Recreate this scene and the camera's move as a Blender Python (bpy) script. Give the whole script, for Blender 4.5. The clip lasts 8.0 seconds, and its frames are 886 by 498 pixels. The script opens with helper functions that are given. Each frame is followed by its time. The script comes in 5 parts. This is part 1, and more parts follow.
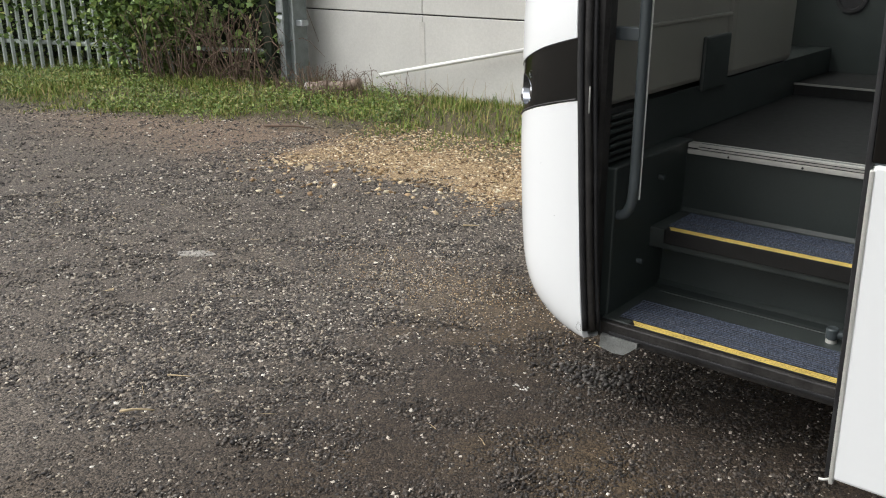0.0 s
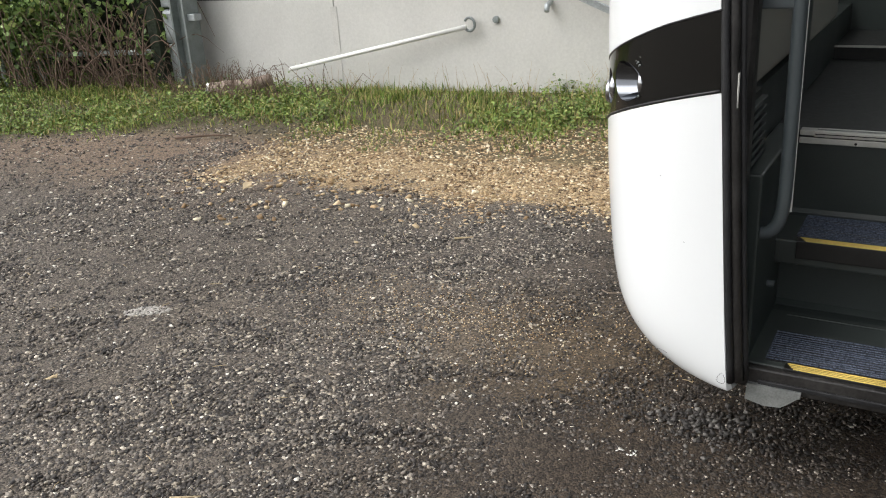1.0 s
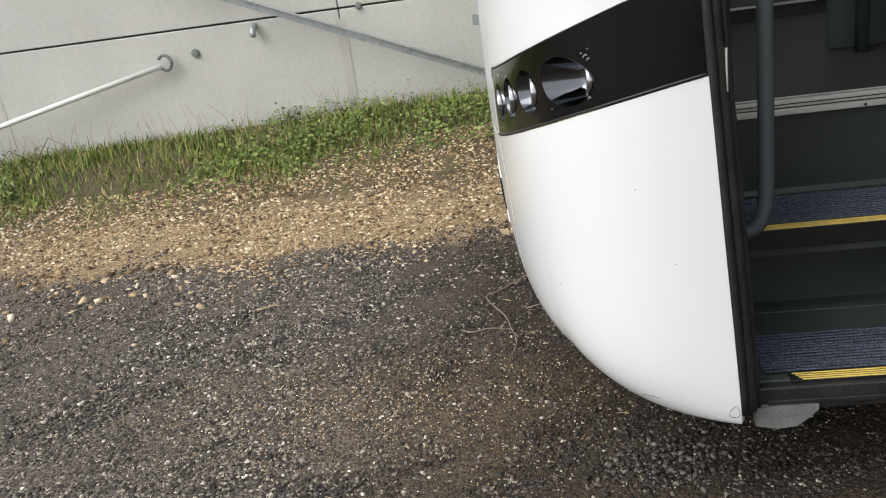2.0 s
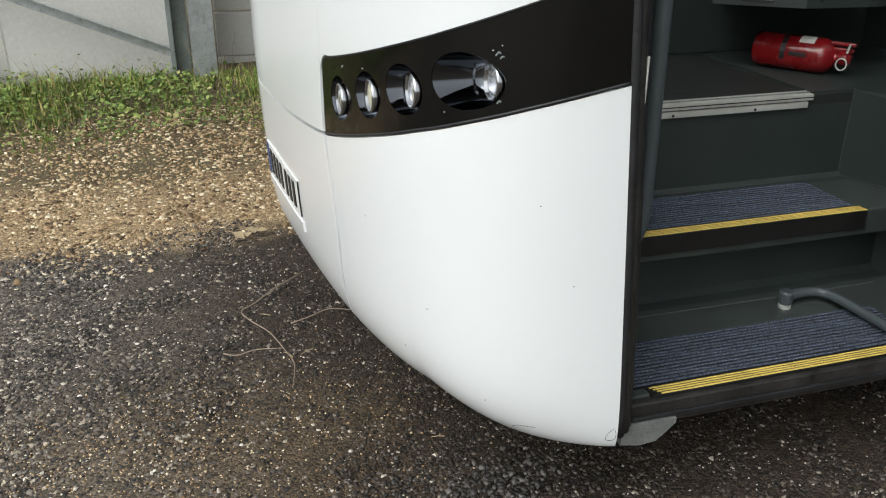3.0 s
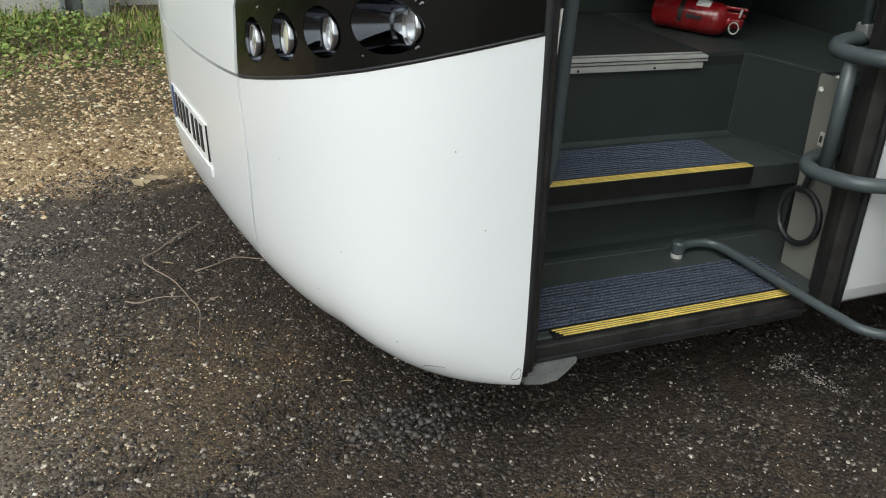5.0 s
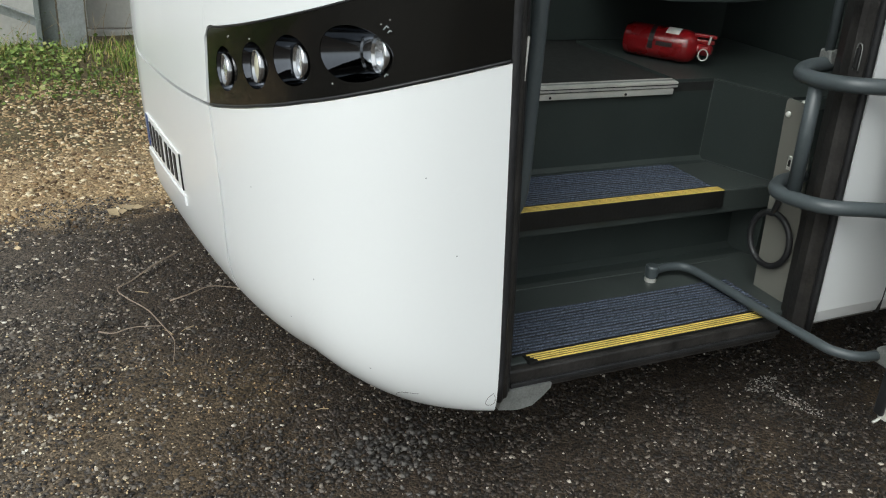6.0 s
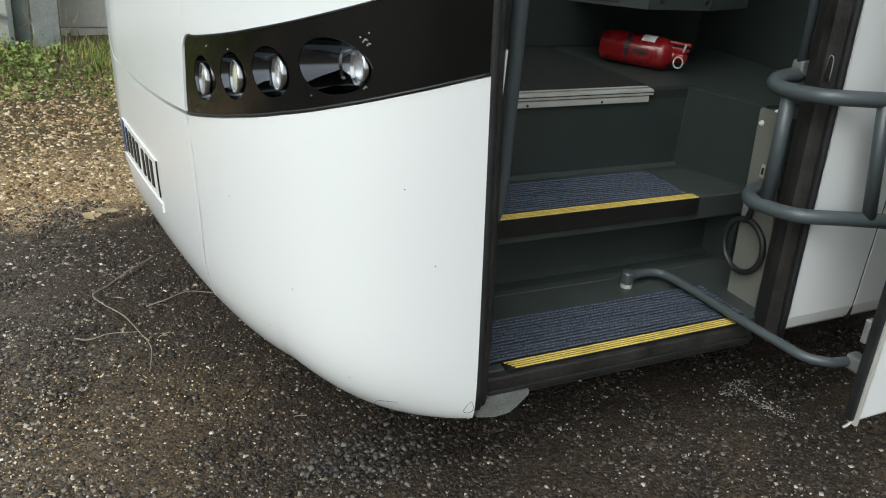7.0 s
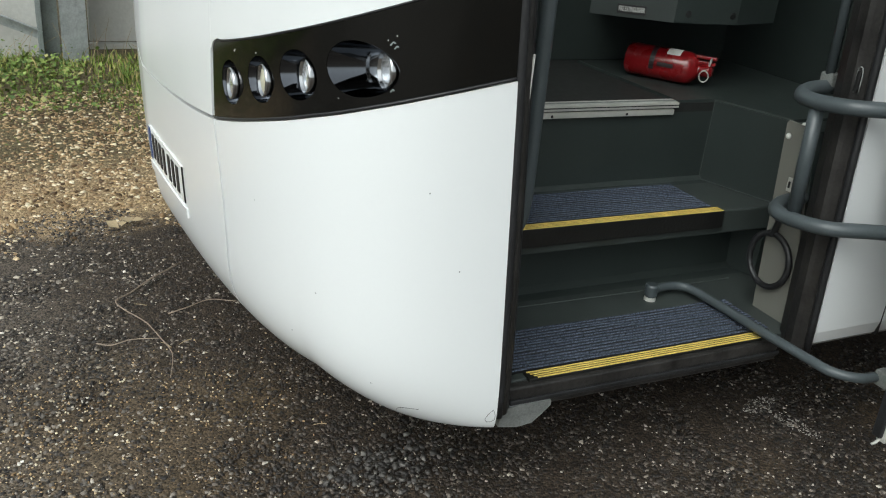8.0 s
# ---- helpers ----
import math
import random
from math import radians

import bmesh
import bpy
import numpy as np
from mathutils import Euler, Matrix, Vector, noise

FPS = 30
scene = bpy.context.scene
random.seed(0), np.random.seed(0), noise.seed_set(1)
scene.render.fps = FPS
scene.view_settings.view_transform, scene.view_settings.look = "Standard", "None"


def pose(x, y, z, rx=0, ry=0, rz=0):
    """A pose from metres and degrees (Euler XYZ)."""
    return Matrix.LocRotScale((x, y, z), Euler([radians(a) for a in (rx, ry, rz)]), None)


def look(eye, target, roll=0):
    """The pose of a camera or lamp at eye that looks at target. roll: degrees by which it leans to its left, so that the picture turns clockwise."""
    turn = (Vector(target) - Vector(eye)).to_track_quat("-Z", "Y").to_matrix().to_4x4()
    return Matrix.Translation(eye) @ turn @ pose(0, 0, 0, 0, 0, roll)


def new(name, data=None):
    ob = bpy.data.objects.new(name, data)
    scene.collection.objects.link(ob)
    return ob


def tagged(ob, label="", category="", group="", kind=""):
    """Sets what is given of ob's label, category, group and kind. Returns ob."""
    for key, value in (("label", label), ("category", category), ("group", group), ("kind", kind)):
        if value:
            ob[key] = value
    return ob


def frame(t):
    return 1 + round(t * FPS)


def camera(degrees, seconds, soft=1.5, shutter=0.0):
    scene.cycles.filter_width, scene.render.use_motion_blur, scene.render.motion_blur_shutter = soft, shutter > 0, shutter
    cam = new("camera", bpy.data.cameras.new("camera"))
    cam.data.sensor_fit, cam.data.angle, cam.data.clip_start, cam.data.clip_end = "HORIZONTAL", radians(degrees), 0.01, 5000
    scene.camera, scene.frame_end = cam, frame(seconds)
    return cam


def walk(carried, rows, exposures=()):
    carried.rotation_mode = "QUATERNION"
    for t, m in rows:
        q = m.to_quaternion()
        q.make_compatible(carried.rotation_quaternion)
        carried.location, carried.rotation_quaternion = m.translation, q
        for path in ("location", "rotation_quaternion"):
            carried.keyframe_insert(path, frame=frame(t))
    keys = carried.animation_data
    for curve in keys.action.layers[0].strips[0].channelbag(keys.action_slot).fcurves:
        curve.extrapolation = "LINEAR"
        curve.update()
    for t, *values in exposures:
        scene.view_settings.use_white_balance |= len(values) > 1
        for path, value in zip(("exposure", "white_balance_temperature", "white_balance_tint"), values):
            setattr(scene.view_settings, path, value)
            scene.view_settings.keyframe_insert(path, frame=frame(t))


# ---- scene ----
cam = camera(54.6, 8.0, soft=1.1)
PATH = [
    (0, (1.135, -2.326, 1.508), (-0.061, -0.866, 0.846), -0.2),
    (0.5, (0.704, -2.257, 1.46), (-0.471, -0.771, 0.818), -2.9),
    (1, (0.258, -2.073, 1.472), (-0.706, -0.472, 0.761), -3.4),
    (1.2, (0.085, -2.011, 1.44), (-0.698, -0.307, 0.745), -2.8),
    (2.3, (-0.601, -1.557, 1.413), (-0.66, 0.284, 0.635), -7.5),
    (2.5, (-0.685, -1.47, 1.402), (-0.535, 0.341, 0.566), -4.4),
    (3, (-0.914, -1.36, 1.412), (-0.365, 0.381, 0.596), 0.6),
    (3.5, (-0.957, -1.343, 1.354), (-0.333, 0.364, 0.519), 1.5),
    (4, (-0.96, -1.353, 1.358), (-0.248, 0.289, 0.467), 3.7),
    (4.5, (-0.967, -1.376, 1.402), (-0.213, 0.228, 0.475), 4.8),
    (5.8, (-0.949, -1.406, 1.399), (-0.164, 0.24, 0.577), 4.3),
    (6, (-0.945, -1.407, 1.402), (-0.137, 0.223, 0.569), 4.5),
    (6.5, (-0.936, -1.398, 1.405), (-0.09, 0.213, 0.575), 4.9),
    (7, (-0.95, -1.404, 1.428), (-0.094, 0.2, 0.595), 5.2),
    (7.5, (-0.95, -1.4, 1.423), (-0.094, 0.216, 0.614), 5.3),
    (8, (-0.96, -1.406, 1.398), (-0.138, 0.236, 0.604), 5.4),
]
walk(cam, [(t, look(eye, target, roll)) for t, eye, target, roll in PATH],
     exposures=[(0, 0.65, 6500, 10), (0.5, 0.90, 6500, 10), (1.0, 0.72, 6500, 10), (1.2, 0.64, 6500, 10), (2.3, 0.46, 6450, 9), (3.5, 0.36, 6350, 6), (4.5, 0.32, 6330, 5), (6.5, 0.32, 6300, 4), (8, 0.37, 6280, 3)])

# ---- world and light: a bright overcast day ----
world = bpy.data.worlds.new("overcast_sky")
scene.world = world
world.use_nodes = True
wn, wl = world.node_tree.nodes, world.node_tree.links
sky = wn.new("ShaderNodeTexSky")
sky.sky_type = "NISHITA"
sky.sun_disc = False
sky.sun_elevation, sky.sun_rotation = radians(50), radians(233)
sky.air_density, sky.dust_density = 1.0, 4.0
grey = wn.new("ShaderNodeHueSaturation")
grey.inputs["Saturation"].default_value = 0.15
wl.new(sky.outputs[0], grey.inputs["Color"])
wl.new(grey.outputs[0], wn["Background"].inputs["Color"])
wn["Background"].inputs["Strength"].default_value = 0.15

sun_data = bpy.data.lights.new("sun", "SUN")
sun_data.energy, sun_data.angle, sun_data.color = 0.78, radians(50), (1.0, 0.99, 0.97)
sun = new("sun", sun_data)
sun.matrix_world = look((-8.5, -6.4, 12.6), (0, 0, 0))


# ---- materials ----
def material(name, colour, rough=0.6, metal=0.0, vary=0.25, scale=6.0, bump=0.2, fine=120.0, coat=0.0,
             island=None, depth=0.004, spec=0.5, detail=6.0, clamp=True, spread=0.2):
    """Two scales of variation: broad stains and fine grain, with relief. island: colours picked per loose piece."""
    m = bpy.data.materials.new(name)
    m.use_nodes = True
    n, l = m.node_tree.nodes, m.node_tree.links
    b = n["Principled BSDF"]
    geo = n.new("ShaderNodeTexCoord")
    broad, grain = n.new("ShaderNodeTexNoise"), n.new("ShaderNodeTexNoise")
    for tex, s, d in ((broad, scale, detail), (grain, fine, 3.0)):
        tex.inputs["Scale"].default_value, tex.inputs["Detail"].default_value = s, d
        l.new(geo.outputs["Object"], tex.inputs["Vector"])
    both = n.new("ShaderNodeMix")
    both.data_type = "FLOAT"
    both.inputs[0].default_value = 0.4
    l.new(broad.outputs[0], both.inputs[2])
    l.new(grain.outputs[0], both.inputs[3])
    gain = n.new("ShaderNodeMapRange")
    gain.clamp = clamp
    gain.inputs["From Min"].default_value, gain.inputs["From Max"].default_value = 0.5 - spread, 0.5 + spread
    gain.inputs["To Min"].default_value, gain.inputs["To Max"].default_value = 1 - vary, 1 + vary
    l.new(both.outputs[0], gain.inputs["Value"])
    mul = n.new("ShaderNodeMix")
    mul.data_type, mul.blend_type = "RGBA", "MULTIPLY"
    mul.inputs[0].default_value = 1.0
    if island:
        pick, ramp = n.new("ShaderNodeNewGeometry"), n.new("ShaderNodeValToRGB")
        ramp.color_ramp.interpolation = "CONSTANT" if len(island) > 4 else "LINEAR"
        while len(ramp.color_ramp.elements) < len(island):
            ramp.color_ramp.elements.new(0.5)
        for e, (p, c) in zip(ramp.color_ramp.elements, island):
            e.position, e.color = p, (*c, 1)
        l.new(pick.outputs["Random Per Island"], ramp.inputs[0])
        l.new(ramp.outputs[0], mul.inputs[6])
    else:
        mul.inputs[6].default_value = (*colour, 1)
    l.new(gain.outputs[0], mul.inputs[7])
    l.new(mul.outputs[2], b.inputs["Base Color"])
    rr = n.new("ShaderNodeMapRange")
    rr.inputs["To Min"].default_value, rr.inputs["To Max"].default_value = max(0.02, rough * 0.8), min(1, rough * 1.2)
    l.new(broad.outputs[0], rr.inputs["Value"])
    l.new(rr.outputs[0], b.inputs["Roughness"])
    b.inputs["Metallic"].default_value = metal
    b.inputs["Coat Weight"].default_value = coat
    b.inputs["Coat Roughness"].default_value = 0.08
    b.inputs["Specular IOR Level"].default_value = spec
    if bump:
        bp = n.new("ShaderNodeBump")
        bp.inputs["Strength"].default_value, bp.inputs["Distance"].default_value = bump, depth
        l.new(grain.outputs[0], bp.inputs["Height"])
        l.new(bp.outputs[0], b.inputs["Normal"])
    return m


def ground_material():
    """Dark gravel, a tan gravel bed beyond it and worn brown soil, with soft ragged borders laid out on the plan."""
    m = bpy.data.materials.new("gravel_ground")
    m.use_nodes = True
    n, l = m.node_tree.nodes, m.node_tree.links
    b = n["Principled BSDF"]
    tc = n.new("ShaderNodeTexCoord")
    sep = n.new("ShaderNodeSeparateXYZ")
    l.new(tc.outputs["Object"], sep.inputs[0])

    def noise_tex(scale, detail=5.0):
        t = n.new("ShaderNodeTexNoise")
        t.inputs["Scale"].default_value, t.inputs["Detail"].default_value = scale, detail
        l.new(tc.outputs["Object"], t.inputs["Vector"])
        return t.outputs[0]

    def ramp(value, lo, hi, a=0.0, c=1.0):
        r = n.new("ShaderNodeMapRange")
        r.interpolation_type = "SMOOTHSTEP"
        for key, v in (("From Min", lo), ("From Max", hi), ("To Min", a), ("To Max", c)):
            r.inputs[key].default_value = v
        l.new(value, r.inputs["Value"])
        return r.outputs[0]

    def calc(op, a, c):
        q = n.new("ShaderNodeMath")
        q.operation = op
        for i, v in enumerate((a, c)):
            if isinstance(v, (int, float)):
                q.inputs[i].default_value = v
            else:
                l.new(v, q.inputs[i])
        return q.outputs[0]

    def mix(f, a, c):
        q = n.new("ShaderNodeMix")
        q.data_type = "RGBA"
        l.new(f, q.inputs[0])
        for i, v in ((6, a), (7, c)):
            if isinstance(v, tuple):
                q.inputs[i].default_value = (*v, 1)
            else:
                l.new(v, q.inputs[i])
        return q.outputs[2]

    wob = calc("MULTIPLY", calc("SUBTRACT", noise_tex(2.2), 0.5), 0.9)
    yw = calc("ADD", sep.outputs[1], wob)
    xw = calc("ADD", sep.outputs[0], wob)
    bed = calc("MULTIPLY", ramp(yw, 1.85, 2.1), ramp(xw, -4.2, -3.2))
    soil = calc("MULTIPLY", ramp(yw, 0.9, 2.2), ramp(xw, -2.3, -4.0))
    dx, dy = calc("MULTIPLY", calc("ADD", sep.outputs[0], -WORN[0]), 0.55), calc("SUBTRACT", sep.outputs[1], WORN[1])
    far = calc("SQRT", calc("ADD", calc("MULTIPLY", dx, dx), calc("MULTIPLY", dy, dy)), 0)
    worn = calc("MAXIMUM", calc("MULTIPLY", ramp(noise_tex(1.1, 3.0), 0.5, 0.7), 0.6), ramp(calc("ADD", far, wob), 0.55, 0.05))
    pebbles = n.new("ShaderNodeTexVoronoi")
    pebbles.inputs["Scale"].default_value = 150.0
    l.new(tc.outputs["Object"], pebbles.inputs["Vector"])
    tone = ramp(pebbles.outputs["Color"], 0.1, 0.95)
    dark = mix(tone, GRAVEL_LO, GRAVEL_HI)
    dark = mix(calc("MULTIPLY", worn, 0.55), dark, mix(tone, (0.07, 0.047, 0.022), (0.22, 0.155, 0.08)))
    # darker beside the coach: its shade is put into the gravel colour
    paler = ramp(xw, -0.45, -1.7)
    dark = mix(calc("MULTIPLY", paler, 0.8), dark, mix(tone, (0.026, 0.022, 0.018), (0.20, 0.17, 0.138)))
    tan = mix(tone, (0.13, 0.085, 0.042), (0.45, 0.335, 0.195))
    brown = mix(tone, (0.075, 0.05, 0.034), (0.29, 0.208, 0.143))
    col = mix(bed, mix(calc("MULTIPLY", soil, 0.8), dark, brown), tan)
    bank = calc("SUBTRACT", yw, calc("MINIMUM", 0.0, calc("MULTIPLY", calc("ADD", sep.outputs[0], 5.0), 0.45)))
    col = mix(calc("MULTIPLY", ramp(bank, 2.5, 3.0), 0.88), col, mix(tone, (0.035, 0.028, 0.015), (0.11, 0.095, 0.045)))
    l.new(col, b.inputs["Base Color"])
    b.inputs["Roughness"].default_value = 0.75
    b.inputs["Specular IOR Level"].default_value = 0.35
    bp = n.new("ShaderNodeBump")
    bp.inputs["Strength"].default_value, bp.inputs["Distance"].default_value = 0.7, 0.005
    l.new(calc("ADD", calc("MULTIPLY", pebbles.outputs["Distance"], -1.0), calc("MULTIPLY", noise_tex(30.0), 1.2)), bp.inputs["Height"])
    l.new(bp.outputs[0], b.inputs["Normal"])
    return m


WORN, CX, CY = (-1.22, 0.62), -0.26, 0.23
# gravel tones near the coach, with its shade coloured in
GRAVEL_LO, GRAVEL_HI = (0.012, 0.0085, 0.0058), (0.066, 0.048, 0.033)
M_GROUND = ground_material()
# near stones darkened for the coach's shade, farther stones left paler
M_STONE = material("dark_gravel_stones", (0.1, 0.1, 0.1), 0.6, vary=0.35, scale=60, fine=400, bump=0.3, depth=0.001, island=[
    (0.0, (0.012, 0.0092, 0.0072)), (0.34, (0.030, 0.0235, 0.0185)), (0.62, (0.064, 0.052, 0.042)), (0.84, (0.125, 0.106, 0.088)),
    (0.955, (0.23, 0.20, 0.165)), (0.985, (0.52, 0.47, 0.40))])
M_PALERSTONE = material("paler_mixed_stones", (0.1, 0.1, 0.1), 0.65, vary=0.4, scale=60, fine=400, bump=0.3, depth=0.001, island=[
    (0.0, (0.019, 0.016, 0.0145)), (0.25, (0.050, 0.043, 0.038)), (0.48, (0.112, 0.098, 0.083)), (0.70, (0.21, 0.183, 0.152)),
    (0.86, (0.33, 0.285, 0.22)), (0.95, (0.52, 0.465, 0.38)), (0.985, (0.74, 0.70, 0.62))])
M_GREYSTONE = material("clean_grey_stones", (0.1, 0.1, 0.1), 0.6, vary=0.3, scale=60, fine=400, bump=0.3, depth=0.001, island=[
    (0.0, (0.026, 0.023, 0.021)), (0.3, (0.05, 0.046, 0.042)), (0.6, (0.085, 0.079, 0.072)), (0.85, (0.13, 0.121, 0.11)), (0.96, (0.20, 0.19, 0.17))])
M_TANSTONE = material("tan_gravel_stones", (0.3, 0.2, 0.1), 0.75, vary=0.3, scale=60, fine=400, bump=0.3, depth=0.001, island=[
    (0.0, (0.09, 0.055, 0.028)), (0.2, (0.24, 0.155, 0.078)), (0.42, (0.42, 0.30, 0.165)), (0.7, (0.57, 0.45, 0.28)), (0.9, (0.76, 0.68, 0.5))])
M_PALEPEBBLE = material("white_pebbles", (0.52, 0.48, 0.42), 0.7, vary=0.4, scale=40, bump=0.2)
M_WHITE = material("white_paint", (0.80, 0.82, 0.82), 0.26, vary=0.006, scale=1.3, fine=160, bump=0.0, coat=0.5, clamp=False)
M_GLOSSBLACK = material("black_lamp_cover", (0.004, 0.004, 0.0035), 0.07, vary=0.3, bump=0.0, coat=0.2, spec=0.4)
M_RUBBER = material("black_rubber", (0.0165, 0.0168, 0.018), 0.45, vary=0.5, scale=14, bump=0.3)
M_DUSTY = material("dusty_black_frame", (0.0195, 0.0182, 0.017), 0.45, vary=0.95, scale=16, bump=0.25)
M_GREYPAINT = material("dark_grey_lining", (0.0275, 0.0355, 0.0332), 0.42, vary=0.22, scale=5, fine=260, bump=0.12, depth=0.002)
M_TREAD = material("worn_grey_step_vinyl", (0.042, 0.050, 0.047), 0.4, vary=0.3, scale=9, fine=300, bump=0.12, depth=0.001)
M_BEAD = material("grey_sealant", (0.062, 0.072, 0.069), 0.5, vary=0.3, scale=20, bump=0.1)
M_FLOOR = material("speckled_dark_vinyl", (0.017, 0.018, 0.017), 0.6, vary=0.5, scale=40, fine=500, bump=0.3, depth=0.001)
M_TUBE = material("grey_coated_tube", (0.06, 0.072, 0.0768), 0.38, vary=0.15, scale=8, fine=200, bump=0.06, depth=0.001)
M_BEIGE = material("grey_beige_plastic", (0.165, 0.163, 0.142), 0.5, vary=0.07, scale=4, fine=300, bump=0.08, depth=0.001)
M_DASH = material("grey_dash_plastic", (0.25, 0.245, 0.215), 0.5, vary=0.08, scale=4, fine=300, bump=0.08, depth=0.001)
M_ALU = material("worn_aluminium", (0.57, 0.57, 0.53), 0.36, metal=0.4, vary=0.2, scale=12, fine=300, bump=0.1, depth=0.001)
M_DULLMETAL = material("dull_bracket_metal", (0.25, 0.26, 0.25), 0.55, metal=0.5, vary=0.35, scale=25, fine=200, bump=0.2, depth=0.002)
M_BOWL = material("dark_lamp_bowl", (0.15, 0.16, 0.175), 0.06, metal=1.0, vary=0.1, bump=0.0)
M_CHROME = material("lamp_rim_chrome", (0.5, 0.51, 0.52), 0.15, metal=1.0, vary=0.05, bump=0.0)
M_LENS = material("ribbed_lamp_lens", (0.86, 0.88, 0.9), 0.12, metal=0.75, vary=0.35, scale=30, fine=160, bump=0.15, depth=0.002)
M_CREAMLENS = material("cream_lamp_lens", (0.62, 0.6, 0.45), 0.25, metal=0.2, vary=0.2, scale=30, fine=160, bump=0.4, depth=0.003)
M_YELLOW = material("yellow_nosing", (0.66, 0.49, 0.12), 0.5, vary=0.25, scale=18, fine=200, bump=0.15, depth=0.001)
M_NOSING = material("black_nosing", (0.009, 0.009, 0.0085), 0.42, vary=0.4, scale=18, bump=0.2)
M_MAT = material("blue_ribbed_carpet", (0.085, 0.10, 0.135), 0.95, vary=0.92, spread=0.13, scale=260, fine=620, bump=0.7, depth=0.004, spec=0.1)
M_RED = material("red_enamel", (0.19, 0.005, 0.007), 0.28, vary=0.12, scale=9, bump=0.02, coat=0.4)
M_PAPER = material("pale_label", (0.7, 0.7, 0.66), 0.6, vary=0.1, scale=30, bump=0.0)
M_BLACK = material("matt_black", (0.01, 0.01, 0.01), 0.5, vary=0.2, bump=0.05)
M_PLATE = material("plate_white", (0.75, 0.76, 0.74), 0.35, vary=0.04, bump=0.0)
M_BLUE = material("plate_blue", (0.03, 0.06, 0.17), 0.4, vary=0.1, bump=0.0)
M_CONCRETE = material("pale_concrete", (0.53, 0.525, 0.495), 0.9, vary=0.13, scale=1.1, fine=55, bump=0.25, depth=0.004, detail=9)
M_JOINT = material("grey_joint", (0.50, 0.49, 0.46), 0.9, vary=0.2, scale=5, bump=0.2)
M_GALV = material("galvanised_steel", (0.40, 0.43, 0.44), 0.45, metal=0.6, vary=0.28, scale=22, fine=90, bump=0.08, depth=0.001)
M_GALVDARK = material("weathered_post_steel", (0.21, 0.235, 0.23), 0.6, metal=0.3, vary=0.3, scale=9, fine=120, bump=0.15, depth=0.002)
M_PIPE = material("white_plastic_pipe", (0.78, 0.78, 0.75), 0.4, vary=0.08, scale=6, bump=0.03)
M_DIRTYPIPE = material("dirty_clay_pipe", (0.27, 0.21, 0.17), 0.8, vary=0.5, scale=14, bump=0.3)
M_PALE = material("palisade_steel", (0.42, 0.46, 0.44), 0.6, metal=0.2, vary=0.35, scale=7, fine=90, bump=0.15)
M_GRASS = material("grass_blades", (0.1, 0.2, 0.03), 0.7, vary=0.3, scale=3, fine=60, bump=0.0, spec=0.25, island=[
    (0.0, (0.09, 0.14, 0.028)), (0.32, (0.18, 0.25, 0.05)), (0.6, (0.28, 0.30, 0.085)), (0.8, (0.37, 0.30, 0.13)), (1.0, (0.46, 0.37, 0.2))])
M_WEED = material("weed_leaves", (0.1, 0.2, 0.03), 0.55, vary=0.3, scale=3, fine=60, bump=0.0, spec=0.35, island=[
    (0.0, (0.06, 0.105, 0.025)), (0.5, (0.15, 0.225, 0.05)), (0.85, (0.25, 0.32, 0.08)), (1.0, (0.34, 0.30, 0.13))])
M_IVY = material("hedge_leaves", (0.1, 0.2, 0.03), 0.45, vary=0.3, scale=2, fine=60, bump=0.0, spec=0.4, island=[
    (0.0, (0.06, 0.105, 0.03)), (0.5, (0.16, 0.25, 0.07)), (0.9, (0.30, 0.41, 0.12)), (1.0, (0.42, 0.43, 0.14))])
M_TWIG = material("dry_twigs", (0.13, 0.088, 0.062), 0.85, vary=0.4, scale=14, fine=150, bump=0.3)
M_BARETWIG = material("bare_grey_twig", (0.27, 0.215, 0.165), 0.85, vary=0.35, scale=30, fine=200, bump=0.2)
M_STRAW = material("dry_straw", (0.38, 0.30, 0.18), 0.8, vary=0.3, scale=20, bump=0.1)
# near-black green holding the hedge's inner shade; the dark post wears it too
M_HEDGESHADE = material("undergrowth_shade", (0.02, 0.028, 0.014), 0.9, vary=0.6, scale=5, fine=30, bump=0.5, depth=0.03)


def clear_glass(name, tint, rough=0.0):
    m = bpy.data.materials.new(name)
    m.use_nodes = True
    b = m.node_tree.nodes["Principled BSDF"]
    b.inputs["Base Color"].default_value = (*tint, 1)
    b.inputs["Transmission Weight"].default_value = 1.0
    b.inputs["Roughness"].default_value = rough
    b.inputs["IOR"].default_value = 1.45
    return m


M_GLASS = clear_glass("tinted_glass", (0.8, 0.84, 0.82))


# ---- mesh helpers ----
def mesh_object(name, bm, mat, smooth=False):
    me = bpy.data.meshes.new(name)
    bm.to_mesh(me)
    bm.free()
    for mm in (mat if isinstance(mat, (list, tuple)) else [mat]):
        me.materials.append(mm)
    if smooth:
        for p in me.polygons:
            p.use_smooth = True
    return new(name, me)


def part(name, bm, mat, parent, label="", smooth=False):
    ob = mesh_object(name, bm, mat, smooth)
    ob.parent = parent
    if label:
        tagged(ob, label)
    return ob


def thing(name, label, category, group="", at=(0, 0, 0)):
    ob = new(name)
    ob.location = at
    ob.empty_display_size = 0.1
    return tagged(ob, label, category, group)


